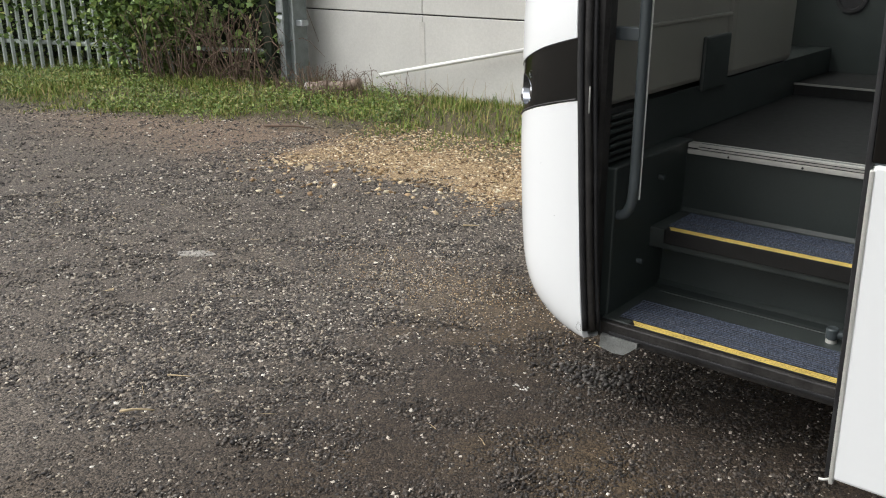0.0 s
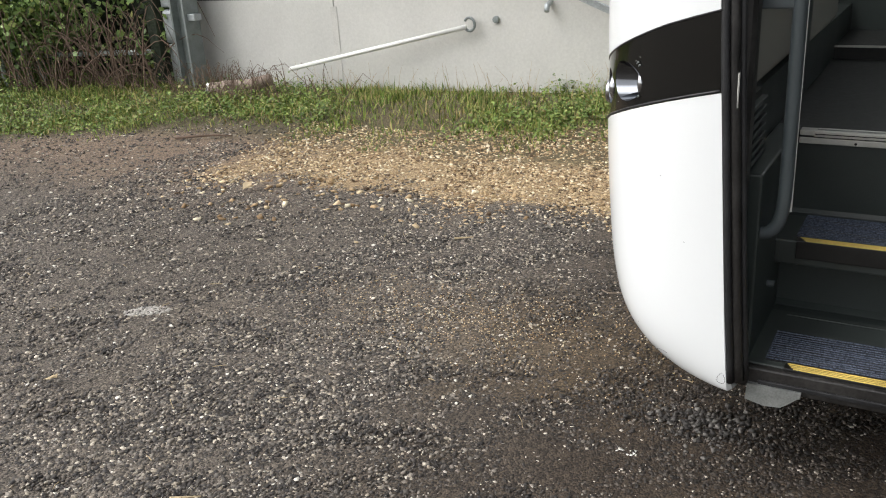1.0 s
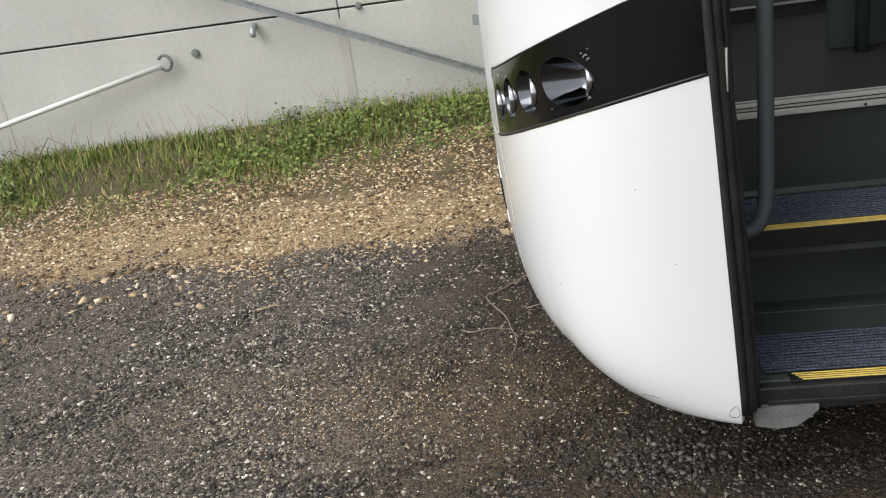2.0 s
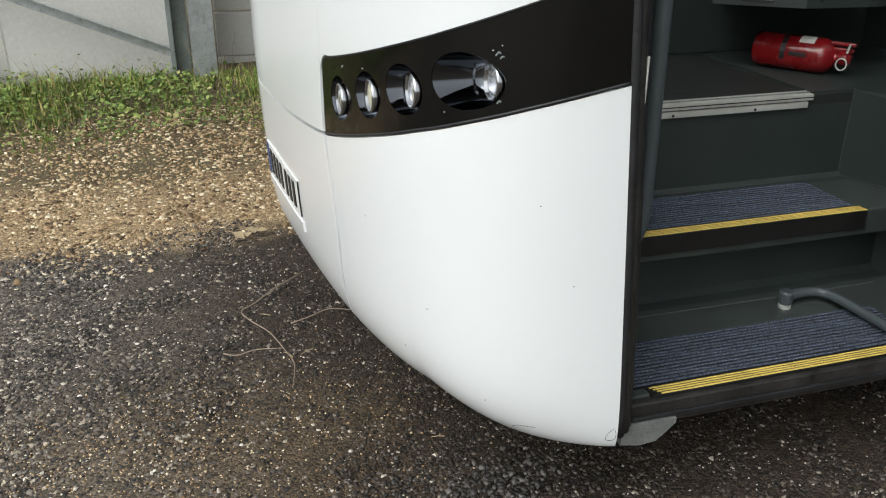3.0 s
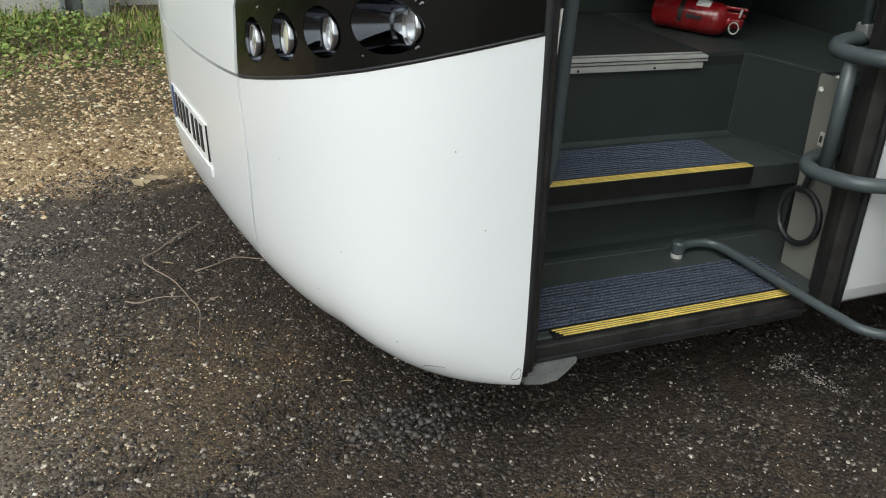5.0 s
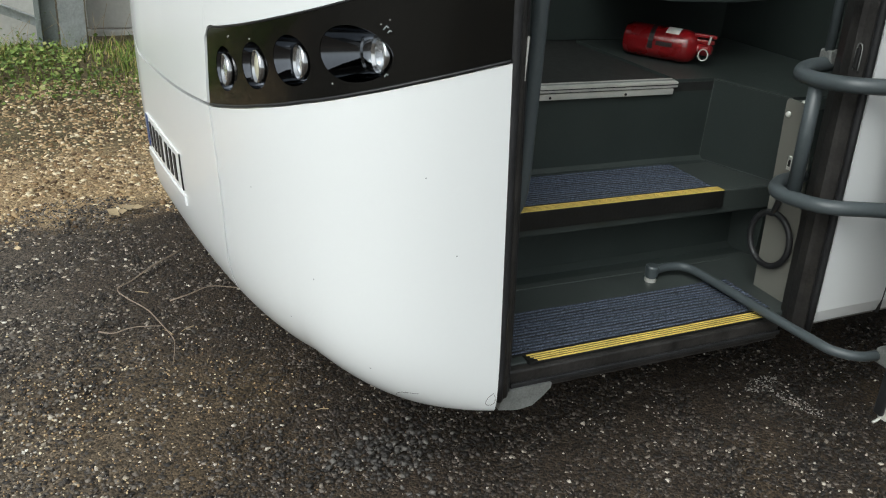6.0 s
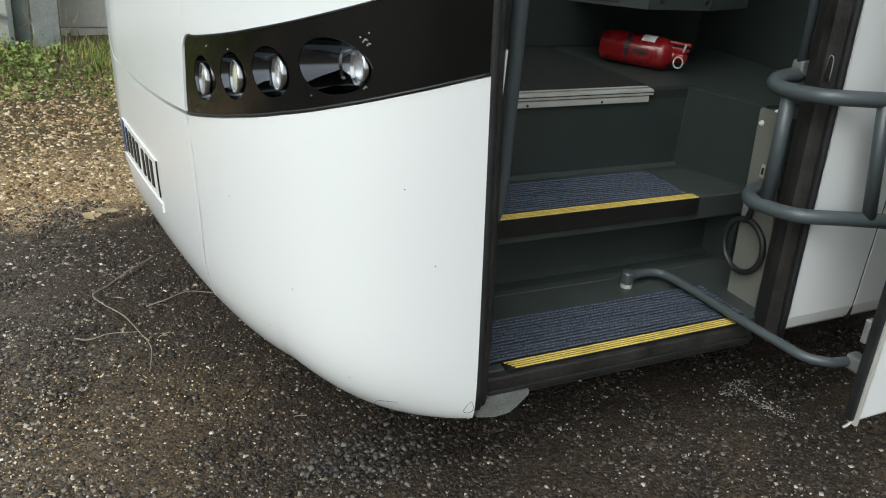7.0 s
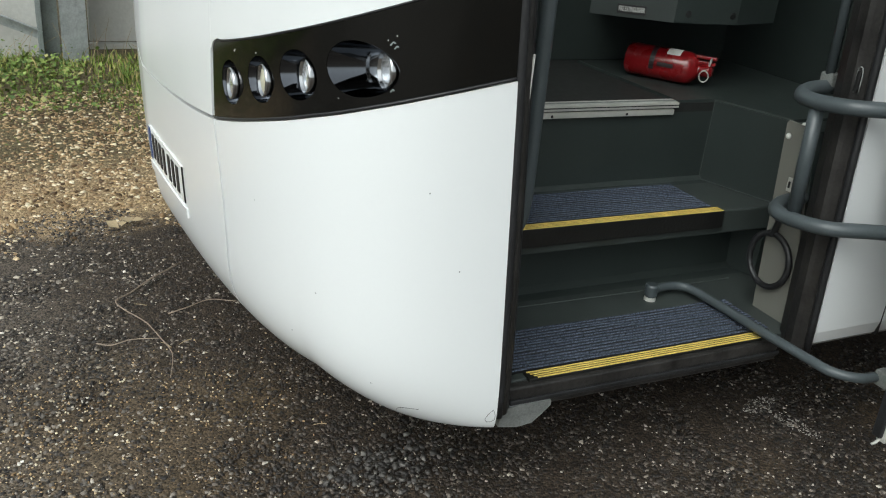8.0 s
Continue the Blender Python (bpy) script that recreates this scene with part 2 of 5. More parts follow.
def box(bm, x0, x1, y0, y1, z0, z1, bevel=0.0, m=None):
    r = bmesh.ops.create_cube(bm, size=1)
    for v in r["verts"]:
        v.co = Vector((x0 + (v.co.x + 0.5) * (x1 - x0), y0 + (v.co.y + 0.5) * (y1 - y0), z0 + (v.co.z + 0.5) * (z1 - z0)))
        if m:
            v.co = m @ v.co
    if bevel:
        edges = {e for v in r["verts"] for e in v.link_edges}
        bmesh.ops.bevel(bm, geom=list(edges), offset=bevel, segments=2, affect="EDGES", profile=0.5)
    return bm


def B(*a, **k):
    return box(bmesh.new(), *a, **k)


def smooth_path(pts, n=6):
    """Catmull-Rom through the points."""
    p = [Vector(q) for q in pts]
    p = [2 * p[0] - p[1]] + p + [2 * p[-1] - p[-2]]
    out = []
    for i in range(1, len(p) - 2):
        for k in range(n):
            t = k / n
            a, b, c, d = p[i - 1:i + 3]
            out.append(0.5 * (2 * b + (c - a) * t + (2 * a - 5 * b + 4 * c - d) * t * t + (3 * b - a - 3 * c + d) * t ** 3))
    return out + [p[-2]]


def tube(bm, pts, r, n=12, r1=None):
    pts = [Vector(p) for p in pts]
    rings = []
    side = None
    for i, p in enumerate(pts):
        d = (pts[min(i + 1, len(pts) - 1)] - pts[max(i - 1, 0)]).normalized()
        if side is None:
            side = d.orthogonal().normalized()
        side = (side - d * side.dot(d)).normalized()
        up = d.cross(side)
        rad = r if r1 is None else r + (r1 - r) * i / (len(pts) - 1)
        rings.append([bm.verts.new(p + rad * (math.cos(a) * side + math.sin(a) * up)) for a in (2 * math.pi * k / n for k in range(n))])
    for a, b in zip(rings, rings[1:]):
        for k in range(n):
            bm.faces.new((a[k], a[(k + 1) % n], b[(k + 1) % n], b[k]))
    bm.faces.new(rings[0][::-1])
    bm.faces.new(rings[-1])
    return bm


def T(pts, r, n=12, r1=None):
    return tube(bmesh.new(), pts, r, n, r1)


def lathe(bm, profile, m, n=24):
    """profile: (radius, along) pairs round the z axis of the pose m."""
    rings = []
    for r, h in profile:
        rings.append([bm.verts.new(m @ Vector((r * math.cos(a), r * math.sin(a), h))) for a in (2 * math.pi * k / n for k in range(n))])
    for a, b in zip(rings, rings[1:]):
        for k in range(n):
            bm.faces.new((a[k], a[(k + 1) % n], b[(k + 1) % n], b[k]))
    bm.faces.new(rings[0][::-1])
    bm.faces.new(rings[-1])
    return bm


def prism(bm, outline, lo, hi, axis="z"):
    """A plan outline drawn out between two heights (axis z), or a profile (y, z) drawn out along x."""
    def put(a, b, c):
        return (a, b, c) if axis == "z" else (c, a, b)
    low = [bm.verts.new(put(a, b, lo)) for a, b in outline]
    top = [bm.verts.new(put(a, b, hi)) for a, b in outline]
    n = len(outline)
    for k in range(n):
        bm.faces.new((low[k], low[(k + 1) % n], top[(k + 1) % n], top[k]))
    bm.faces.new(low[::-1])
    bm.faces.new(top)
    bmesh.ops.recalc_face_normals(bm, faces=bm.faces[:])
    return bm


def from_arrays(name, verts, faces, mat, smooth=False):
    me = bpy.data.meshes.new(name)
    k = faces.shape[1]
    me.vertices.add(len(verts))
    me.vertices.foreach_set("co", np.asarray(verts, np.float32).ravel())
    me.loops.add(faces.size)
    me.loops.foreach_set("vertex_index", faces.astype(np.int32).ravel())
    me.polygons.add(len(faces))
    me.polygons.foreach_set("loop_start", np.arange(0, faces.size, k, dtype=np.int32))
    me.polygons.foreach_set("loop_total", np.full(len(faces), k, np.int32))
    me.update(calc_edges=True)
    me.materials.append(mat)
    return new(name, me)


rng = np.random.default_rng(7)


# ---- ground ----
def sstep(a, b, x):
    t = np.clip((x - a) / (b - a), 0, 1)
    return t * t * (3 - 2 * t)


def verge_edge(x):
    """Where the grass begins, as y over x."""
    return np.interp(x, [-14, -8, -6, -4.8, -3.0, -1.5, 0.5, 4], [1.0, 1.65, 2.3, 3.0, 2.95, 3.3, 3.6, 3.7])


def height(x, y):
    rise = np.clip(0.03 + 0.03 * (x + 5), 0.03, 0.15)
    return sstep(2.6, 4.4, y) * rise + 0.012 * np.sin(1.7 * x + 0.6) * np.sin(1.3 * y + 0.4)


def build_ground():
    xs = np.unique(np.concatenate([[-400, -150, -60, -30, -18], np.linspace(-14, 6, 201), [12, 30, 80, 200, 400]]))
    ys = np.unique(np.concatenate([[-400, -150, -60, -25, -10], np.linspace(-5, 6, 111), [12, 30, 80, 200, 400]]))
    X, Y = np.meshgrid(xs, ys)
    far = (np.abs(X) > 16) | (np.abs(Y) > 8)
    Z = np.where(far, 0.0, height(X, Y) + rng.normal(0, 0.0022, X.shape))
    v = np.stack([X, Y, Z], -1).reshape(-1, 3)
    nx, ny = len(xs), len(ys)
    i = (np.arange(ny - 1)[:, None] * nx + np.arange(nx - 1)[None]).ravel()
    ob = from_arrays("ground", v, np.stack([i, i + 1, i + 1 + nx, i + nx], 1), M_GROUND)
    ob.data.polygons.foreach_set("use_smooth", np.ones(len(ob.data.polygons), bool))
    tagged(ob, "dark loose gravel yard, coach shade in its colour, with a tan gravel bed", "ground", kind="structure")


CUBV = np.array([(a, b, c) for a in (-1, 1) for b in (-1, 1) for c in (-1, 1)], float)
CUBF = np.array([(0, 1, 3, 2), (4, 6, 7, 5), (0, 4, 5, 1), (2, 3, 7, 6), (0, 2, 6, 4), (1, 5, 7, 3)])


def stones(name, x, y, size, mat, label, flat=0.6, sink=0.25):
    """Loose angular chips, each its own little skewed lump, lying on the ground."""
    n = len(x)
    v = CUBV[None] * rng.uniform(0.45, 1.0, (n, 8, 3))
    v *= (size[:, None] * np.stack([np.ones(n), rng.uniform(0.55, 1, n), flat * rng.uniform(0.6, 1.1, n)], 1))[:, None] * 0.5
    a, tilt = rng.uniform(0, 2 * np.pi, n), rng.normal(0, 0.4, n)
    ct, st = np.cos(tilt)[:, None], np.sin(tilt)[:, None]
    vx, vz = v[..., 0] * ct - v[..., 2] * st, v[..., 0] * st + v[..., 2] * ct
    ca, sa = np.cos(a)[:, None], np.sin(a)[:, None]
    px = vx * ca - v[..., 1] * sa + x[:, None]
    py = vx * sa + v[..., 1] * ca + y[:, None]
    pz = vz + (height(x, y) + size * (0.5 * flat - sink))[:, None]
    f = (CUBF[None] + (np.arange(n) * 8)[:, None, None]).reshape(-1, 4)
    ob = from_arrays(name, np.stack([px, py, pz], -1).reshape(-1, 3), f, mat)
    return tagged(ob, label, "gravel", kind="stuff")


def scatter(n, x0, x1, y0, y1):
    return rng.uniform(x0, x1, n), rng.uniform(y0, y1, n)


def bed_mask(x, y):
    w = 0.16 * np.sin(3.1 * x + 1.0) + 0.12 * np.sin(7.3 * x + 2.0 * y) + rng.normal(0, 0.13, len(x))
    return (y + w > 1.97) & (x + 1.6 * w > -3.75)


# ---- the coach's front: a curved shell, s running round the corner and across the front ----
BEZ = np.array([(-0.10, -0.088), (-0.534, -0.079), (-0.616, 0.119), (-0.682, 1.2)])


def bottom(s):
    u = min(s, 2 - s)
    return 0.304 - 0.021 * float(sstep(0.15, 1.0, u))


def plan(s):
    u = s if s <= 1 else 2 - s
    p = np.array([(1 - u) ** 3, 3 * u * (1 - u) ** 2, 3 * u * u * (1 - u), u ** 3]) @ BEZ
    d = np.array([3 * (1 - u) ** 2, 6 * u * (1 - u), 3 * u * u]) @ np.diff(BEZ, axis=0)
    n = np.array([-d[1], d[0]]) / np.linalg.norm(d)
    if s > 1:
        p, n = np.array([p[0], 2.4 - p[1]]), np.array([n[0], -n[1]])
    return p, n


def shell(s, z, off=0.0):
    """A point of the coach's skin; off metres outwards."""
    p, n = plan(s)
    u = max(0.0, s if s <= 1 else 2 - s)
    tuck = 0.021 + 0.34 * min(1, u / 0.5) ** 1.3 - 0.116 * max(0, u - 0.5)
    w = min(1.0, max(0.0, (0.92 - z) / (0.92 - bottom(s))))
    o = -tuck * (0.114 * w ** 1.5 + 0.886 * (1 - math.sqrt(max(0, 1 - w ** 9)))) - max(0, z - 1.3) * 0.06
    q = p + n * (o + off)
    return Vector((q[0], q[1], z))


def s_of_y(y, z):
    lo, hi = 0.02, 1.0
    for _ in range(40):
        mid = (lo + hi) / 2
        lo, hi = (mid, hi) if shell(mid, z).y < y else (lo, mid)
    return (lo + hi) / 2


def door_edge(z):
    return 0.022 + 0.058 * (z - 0.337)


def band_low(s):
    return float(np.interp(s, [0.0, 0.065, 0.129, 0.228, 0.336, 0.456, 0.567, 0.716], [1.095, 1.079, 1.063, 1.037, 1.006, 0.968, 0.927, 0.866]))


def band_top(s):
    return float(np.interp(s, [0.0, 0.066, 0.20, 0.386, 0.521, 0.672, 0.690], [1.275, 1.259, 1.220, 1.156, 1.108, 1.05, 1.044]))


def bonnet_line(s):
    """The level seam over the bumper, sagging in the middle."""
    return 0.866 - 0.04 * math.sin(math.pi * min(1, max(0, (s - 0.715) / 0.57)))


def seam(z):
    """The upright seam beside the lamp cover, leaning towards the middle at its foot."""
    return 0.715 - 0.016 * math.sin(math.pi * min(1, max(0, (0.86 - z) / 0.46)))


def patch(s_lo, s_hi, z_lo, z_hi, ns, nz, off=0.0, thick=0.02, curl=0.0):
    """A panel of the skin between two s borders (over z) and two z borders (over s), with thickness."""
    bm = bmesh.new()
    grid = []
    for j in range(nz + 1):
        v = j / nz
        v = 1 - (1 - v) ** 1.6 if curl else v
        row = []
        for i in range(ns + 1):
            u = i / ns
            s = 0.5
            z = 0.6
            for _ in range(5):
                s = s_lo(z) + u * (s_hi(z) - s_lo(z))
                z = z_hi(s) + v * (z_lo(s) - z_hi(s))
            row.append(shell(s, z, off))
        grid.append(row)
    if curl:
        last, row = grid[-1], []
        for i, p in enumerate(last):
            s = s_lo(p.z) + i / ns * (s_hi(p.z) - s_lo(p.z))
            n = plan(s)[1]
            row.append(Vector((p.x - n[0] * curl, p.y - n[1] * curl, p.z - 0.006)))
        grid.append([(a + b) / 2 + Vector((0, 0, -0.008)) for a, b in zip(last, row)])
        grid.append(row)
    return thick_grid(bm, grid, thick)


def thick_grid(bm, grid, thick):
    """Front and back sheets of a grid of points, joined along the rim; the back lies towards the coach's inside."""
    def inwards(p):
        return p + Vector((0.2 - p.x, 0.6 - p.y, 0)).normalized() * thick
    front = [[bm.verts.new(p) for p in row] for row in grid]
    back = [[bm.verts.new(inwards(p)) for p in row] for row in grid]
    for sheet in (front, back):
        for a, b in zip(sheet, sheet[1:]):
            for i in range(len(a) - 1):
                bm.faces.new((a[i], a[i + 1], b[i + 1], b[i]))
    def rim(sheet):
        return sheet[0] + [r[-1] for r in sheet[1:]] + sheet[-1][-2::-1] + [r[0] for r in sheet[-2:0:-1]]
    f, k = rim(front), rim(back)
    for i in range(len(f)):
        j = (i + 1) % len(f)
        bm.faces.new((f[i], f[j], k[j], k[i]))
    bmesh.ops.recalc_face_normals(bm, faces=bm.faces[:])
    return bm


def sharp_smooth(ob, angle=35):
    ob.data.set_sharp_from_angle(angle=radians(angle))
    for p in ob.data.polygons:
        p.use_smooth = True
    return ob


coach = thing("coach", "white touring coach with open front door and black lamp band", "coach")


def build_coach_skin():
    lower = patch(door_edge, lambda z: seam(z) - 0.0025, bottom, lambda s: band_low(s) - 0.004, 60, 40, curl=0.09)
    sharp_smooth(part("lower_corner_panel", lower, M_WHITE, coach, "glossy white corner panel chipped along its lower edge"), 50)
    centre = patch(lambda z: seam(z) + 0.0025, lambda z: 2 - seam(z), bottom, lambda s: bonnet_line(s) - 0.004, 60, 40, curl=0.09)
    sharp_smooth(part("bumper_panel", centre, M_WHITE, coach, "glossy white front bumper panel"), 50)

    for pts in ([(0.235, 0.338), (0.232, 0.352), (0.222, 0.360), (0.205, 0.362), (0.18, 0.363)],
                [(0.03, 0.362), (0.038, 0.352), (0.042, 0.336), (0.036, 0.328), (0.026, 0.332), (0.025, 0.345), (0.028, 0.357)]):
        part("crack", T(smooth_path([shell(s, z, 0.0002) for s, z in pts], 3), 0.0005, 5), M_RUBBER, coach, "fine dark crack in the paint")
    for s, z in ((0.13, 0.70), (0.52, 0.47), (0.44, 0.60), (0.30, 0.42), (0.20, 0.86), (0.60, 0.74)):
        pit = lathe(bmesh.new(), [(0.0017, 0), (0.0012, 0.0006)], Matrix.Translation(shell(s, z, -0.0002)) @ Vector((*plan(s)[1], 0)).to_track_quat("Z", "Y").to_matrix().to_4x4(), 7)
        part("paint_chip", pit, M_GALVDARK, coach, "tiny dark chip in the paint")
    # upper skin: over the lamp cover, and over the bumper
    def cover_top(s):
        q = min(1.0, max(0.0, (s - 0.692) / 0.024))
        return band_top(min(s, 0.690)) + 0.003 - 0.03 * (1 - math.sqrt(1 - q * q))
    up = patch(door_edge, lambda z: 0.7195, cover_top, lambda s: 1.62, 240, 10)
    sharp_smooth(part("upper_corner_panel", up, M_WHITE, coach), 50)
    up = patch(lambda z: 0.72, lambda z: 1.98, lambda s: bonnet_line(s) + 0.004, lambda s: 1.62, 60, 24)
    sharp_smooth(part("upper_front_panel", up, M_WHITE, coach), 50)
    # dark backing so that the seams read as gaps
    for s0, s1, z0, z1 in ((0.705, 0.725, 0.40, 0.858), (0.725, 1.28, 0.80, 0.9)):
        strip = patch(lambda z: s0 + (seam(z) - seam(0.86)), lambda z: s1, lambda s: z0, lambda s: z1, 30, 10, off=-0.024, thick=0.008)
        part("seam_backing", strip, M_BLACK, coach)
    # windscreen and roof close the cabin
    glass = patch(lambda z: 0.03, lambda z: 1.97, lambda s: 1.625, lambda s: 2.75, 40, 6, off=-0.01, thick=0.008)
    g = part("windscreen", glass, M_GLASS, coach, "tall curved windscreen glass", smooth=True)
    g.visible_shadow = False
    outline = [tuple(shell(s, 2.75))[:2] for s in np.linspace(0.0, 2.0, 40)]
    roof = prism(bmesh.new(), [(9.5, -0.085)] + outline + [(9.5, 2.485)], 2.755, 2.86)
    part("roof", roof, M_WHITE, coach)


LAMPS = ((0.027, 1.073, 0.050), (0.142, 1.037, 0.047), (0.254, 1.003, 0.046), (0.379, 0.968, 0.046))


def build_lamp_cover():
    """The black band with four round openings bored along the driving direction, each with its bowl and lens."""
    from_s, to_s = 0.067, 0.714
    border = []
    for s in np.linspace(from_s, to_s, 50):
        border.append((s, band_low(s)))
    zl, zt = band_low(to_s), band_top(0.690)
    r = 0.03
    for z in np.linspace(zl + 0.02, zt - r, 8):
        border.append((to_s + 0.001, z))
    for a in np.linspace(0.1, 1.45, 7):
        border.append((to_s - 0.024 * (1 - math.cos(a)), zt - r + r * math.sin(a)))
    for s in np.linspace(0.689, from_s + 0.004, 50):
        border.append((s, band_top(s)))
    loops = [border]
    for yc, zc, rad in LAMPS:
        ring = []
        for a in np.linspace(0, 2 * math.pi, 40, endpoint=False):
            z = zc + rad * math.sin(a)
            ring.append((s_of_y(yc + rad * math.cos(a), z), z))
        loops.append(ring)
    from mathutils.geometry import delaunay_2d_cdt
    pts, edges = [], []
    for lp in loops:
        b0 = len(pts)
        pts += [Vector(p) for p in lp]
        edges += [(b0 + i, b0 + (i + 1) % len(lp)) for i in range(len(lp))]

    def inside(p, lp):
        c = False
        for (x1, y1), (x2, y2) in zip(lp, lp[1:] + lp[:1]):
            if (y1 > p[1]) != (y2 > p[1]) and p[0] < (x2 - x1) * (p[1] - y1) / (y2 - y1) + x1:
                c = not c
        return c
    for s in np.linspace(0.072, 0.71, 54):
        for z in np.linspace(0.88, 1.24, 22):
            if inside((s, z), border) and not any(inside((s, z), lp) for lp in loops[1:]):
                pts.append(Vector((s, z)))
    vs, _, fs, *_ = delaunay_2d_cdt(pts, edges, [], 0, 1e-5)
    bm = bmesh.new()
    front = [bm.verts.new(shell(v.x, v.y, -0.002)) for v in vs]
    keep = []
    for f in fs:
        c = (sum(vs[i].x for i in f) / len(f), sum(vs[i].y for i in f) / len(f))
        if inside(c, border) and not any(inside(c, lp) for lp in loops[1:]):
            keep.append([front[i] for i in f])
    for f in keep:
        bm.faces.new(f)
    for v in [v for v in front if not v.link_faces]:
        bm.verts.remove(v)
    bmesh.ops.recalc_face_normals(bm, faces=bm.faces[:])
    rim = [e for e in bm.edges if e.is_boundary]
    ext = bmesh.ops.extrude_edge_only(bm, edges=rim)
    for v in ext["geom"]:
        if isinstance(v, bmesh.types.BMVert):
            v.co += Vector((0.012, 0.008, 0))
    cover = part("headlight_cover", bm, M_GLOSSBLACK, coach, "glossy black lamp cover with four round openings")
    sharp_smooth(cover, 40)
    # rubber lip along the cover's lower and upper border
    for name, fn in (("lower_lip", band_low), ("upper_lip", band_top)):
        line = [shell(s, fn(s) + (0.001 if fn is band_low else 0.002), 0.0) for s in np.linspace(0.068, 0.71 if fn is band_low else 0.672, 60)]
        if fn is band_top:
            line = [shell(s, band_top(s) + 0.001, -0.003) for s in np.linspace(0.068, 0.688, 60)]
            line += [shell(to_s - 0.024 * (1 - math.cos(a)), zt - r + r * math.sin(a), -0.004) for a in np.linspace(1.4, 0.0, 12)]
        part(name, T(line, 0.003, 6), M_RUBBER, cover, smooth=True)
    for k, (yc, zc, rad) in enumerate(LAMPS):
        xb = shell(s_of_y(yc - rad, zc), zc).x + 0.012
        n = 40
        bm = bmesh.new()
        rows = []
        for q in (0.0, 0.35, 0.7, 1.0):
            row = []
            for a in np.linspace(0, 2 * math.pi, n, endpoint=False):
                y, z = yc + rad * math.cos(a), zc + rad * math.sin(a)
                f = shell(s_of_y(y, z), z, -0.003)
                shrink = 1 - 0.16 * q * q
                row.append(bm.verts.new((f.x + (xb - f.x) * q, yc + (y - yc) * shrink, zc + (z - zc) * shrink)))
            rows.append(row)
        for a, b in zip(rows, rows[1:]):
            for i in range(n):
                bm.faces.new((a[i], a[(i + 1) % n], b[(i + 1) % n], b[i]))
        bm.faces.new(rows[-1])
        part("lamp_bowl", bm, M_BOWL, cover, "dark mirror-like lamp bowl", smooth=True)
        m = pose(xb - 0.012, yc - rad * 0.16, zc, 0, -90, 0)
        lens = lathe(bmesh.new(), [(rad * 0.64, -0.006), (rad * 0.64, 0.004), (rad * 0.6, 0.0065), (rad * 0.46, 0.009), (rad * 0.27, 0.0105), (rad * 0.05, 0.011)], m, 32)
        sharp_smooth(part("lamp_lens", lens, M_CREAMLENS if k == 2 else M_LENS, cover, "cream round lamp" if k == 2 else "clear ribbed lamp lens"))
        rimb = lathe(bmesh.new(), [(rad * 0.70, -0.012), (rad * 0.72, 0.008), (rad * 0.69, 0.012), (rad * 0.645, 0.012), (rad * 0.645, 0.0)], m, 32)
        part("lamp_rim", rimb, M_CHROME, cover, smooth=True)
    # specks of grit stuck on the cover
    for k in range(16):
        s = random.uniform(0.12, 0.70)
        z = band_low(s) + random.uniform(0.08, 0.9) * (band_top(min(s, 0.672)) - band_low(s))
        if all(abs(shell(s, z).y - yc) > rad or abs(z - zc) > rad for yc, zc, rad in LAMPS):
            part("speck", lathe(bmesh.new(), [(0.0012, 0), (0.0008, 0.0012)], Matrix.Translation(shell(s, z, -0.0015)) @ pose(0, 0, 0, 0, -90, 40), 6), M_PAPER, cover)
    # chipped marks on the cover
    for s, z, w in ((0.289, 1.127, 0.004), (0.282, 1.121, 0.003), (0.285, 1.045, 0.003)):
        c = shell(s, z, 0.001)
        t = (shell(s + 0.01, z) - shell(s, z)).normalized()
        bm = bmesh.new()
        tube(bm, smooth_path([c - t * w, c + Vector((0, 0, w * 0.6)), c + t * w * 0.9 + Vector((0, 0, -w * 0.5)), c + t * w * 1.3 + Vector((0, 0, -w * 0.9))], 3), 0.0016, 5)
        part("chip_mark", bm, M_GALVDARK, cover)


def skin_quad(y0, y1, z0, z1, off, thick, n=14):
    """A sheet that follows the bumper between two y and two z."""
    bm = bmesh.new()
    grid = [[shell(s_of_y(min(y, 1.1999), z), z, off) if y < 1.2 else Vector((shell(s_of_y(2.4 - y, z), z, off).x, y, z)) for y in np.linspace(y0, y1, n + 1)]
            for z in np.linspace(z1, z0, 5)]
    return thick_grid(bm, grid, thick)


def build_number_plate():
    y0, y1, z0, z1 = 0.77, 1.17, 0.556, 0.656
    plate = part("number_plate", skin_quad(y0, y1, z0, z1, 0.004, 0.008), M_PLATE, coach, "white number plate with dark characters as bars")
    part("plate_frame", skin_quad(y0 - 0.001, y0 + 0.001, z0, z1, 0.0048, 0.004, 4), M_BLACK, plate)
    part("blue_band", skin_quad(y1 - 0.024, y1 - 0.002, z0 + 0.003, z1 - 0.003, 0.0065, 0.004, 3), M_BLUE, plate, "blue strip")
    y = y1 - 0.046
    for k in range(7):
        part("bar", skin_quad(y - 0.023, y, z0 + 0.013, z1 - 0.014, 0.0065, 0.004, 2), M_BLACK, plate)
        y -= 0.046 if k != 3 else 0.062
    lip = skin_quad(0.765, 1.20, 0.514, 0.540, 0.0045, 0.026, 16)
    part("plate_lip", lip, M_WHITE, coach, "white ledge under the number plate")


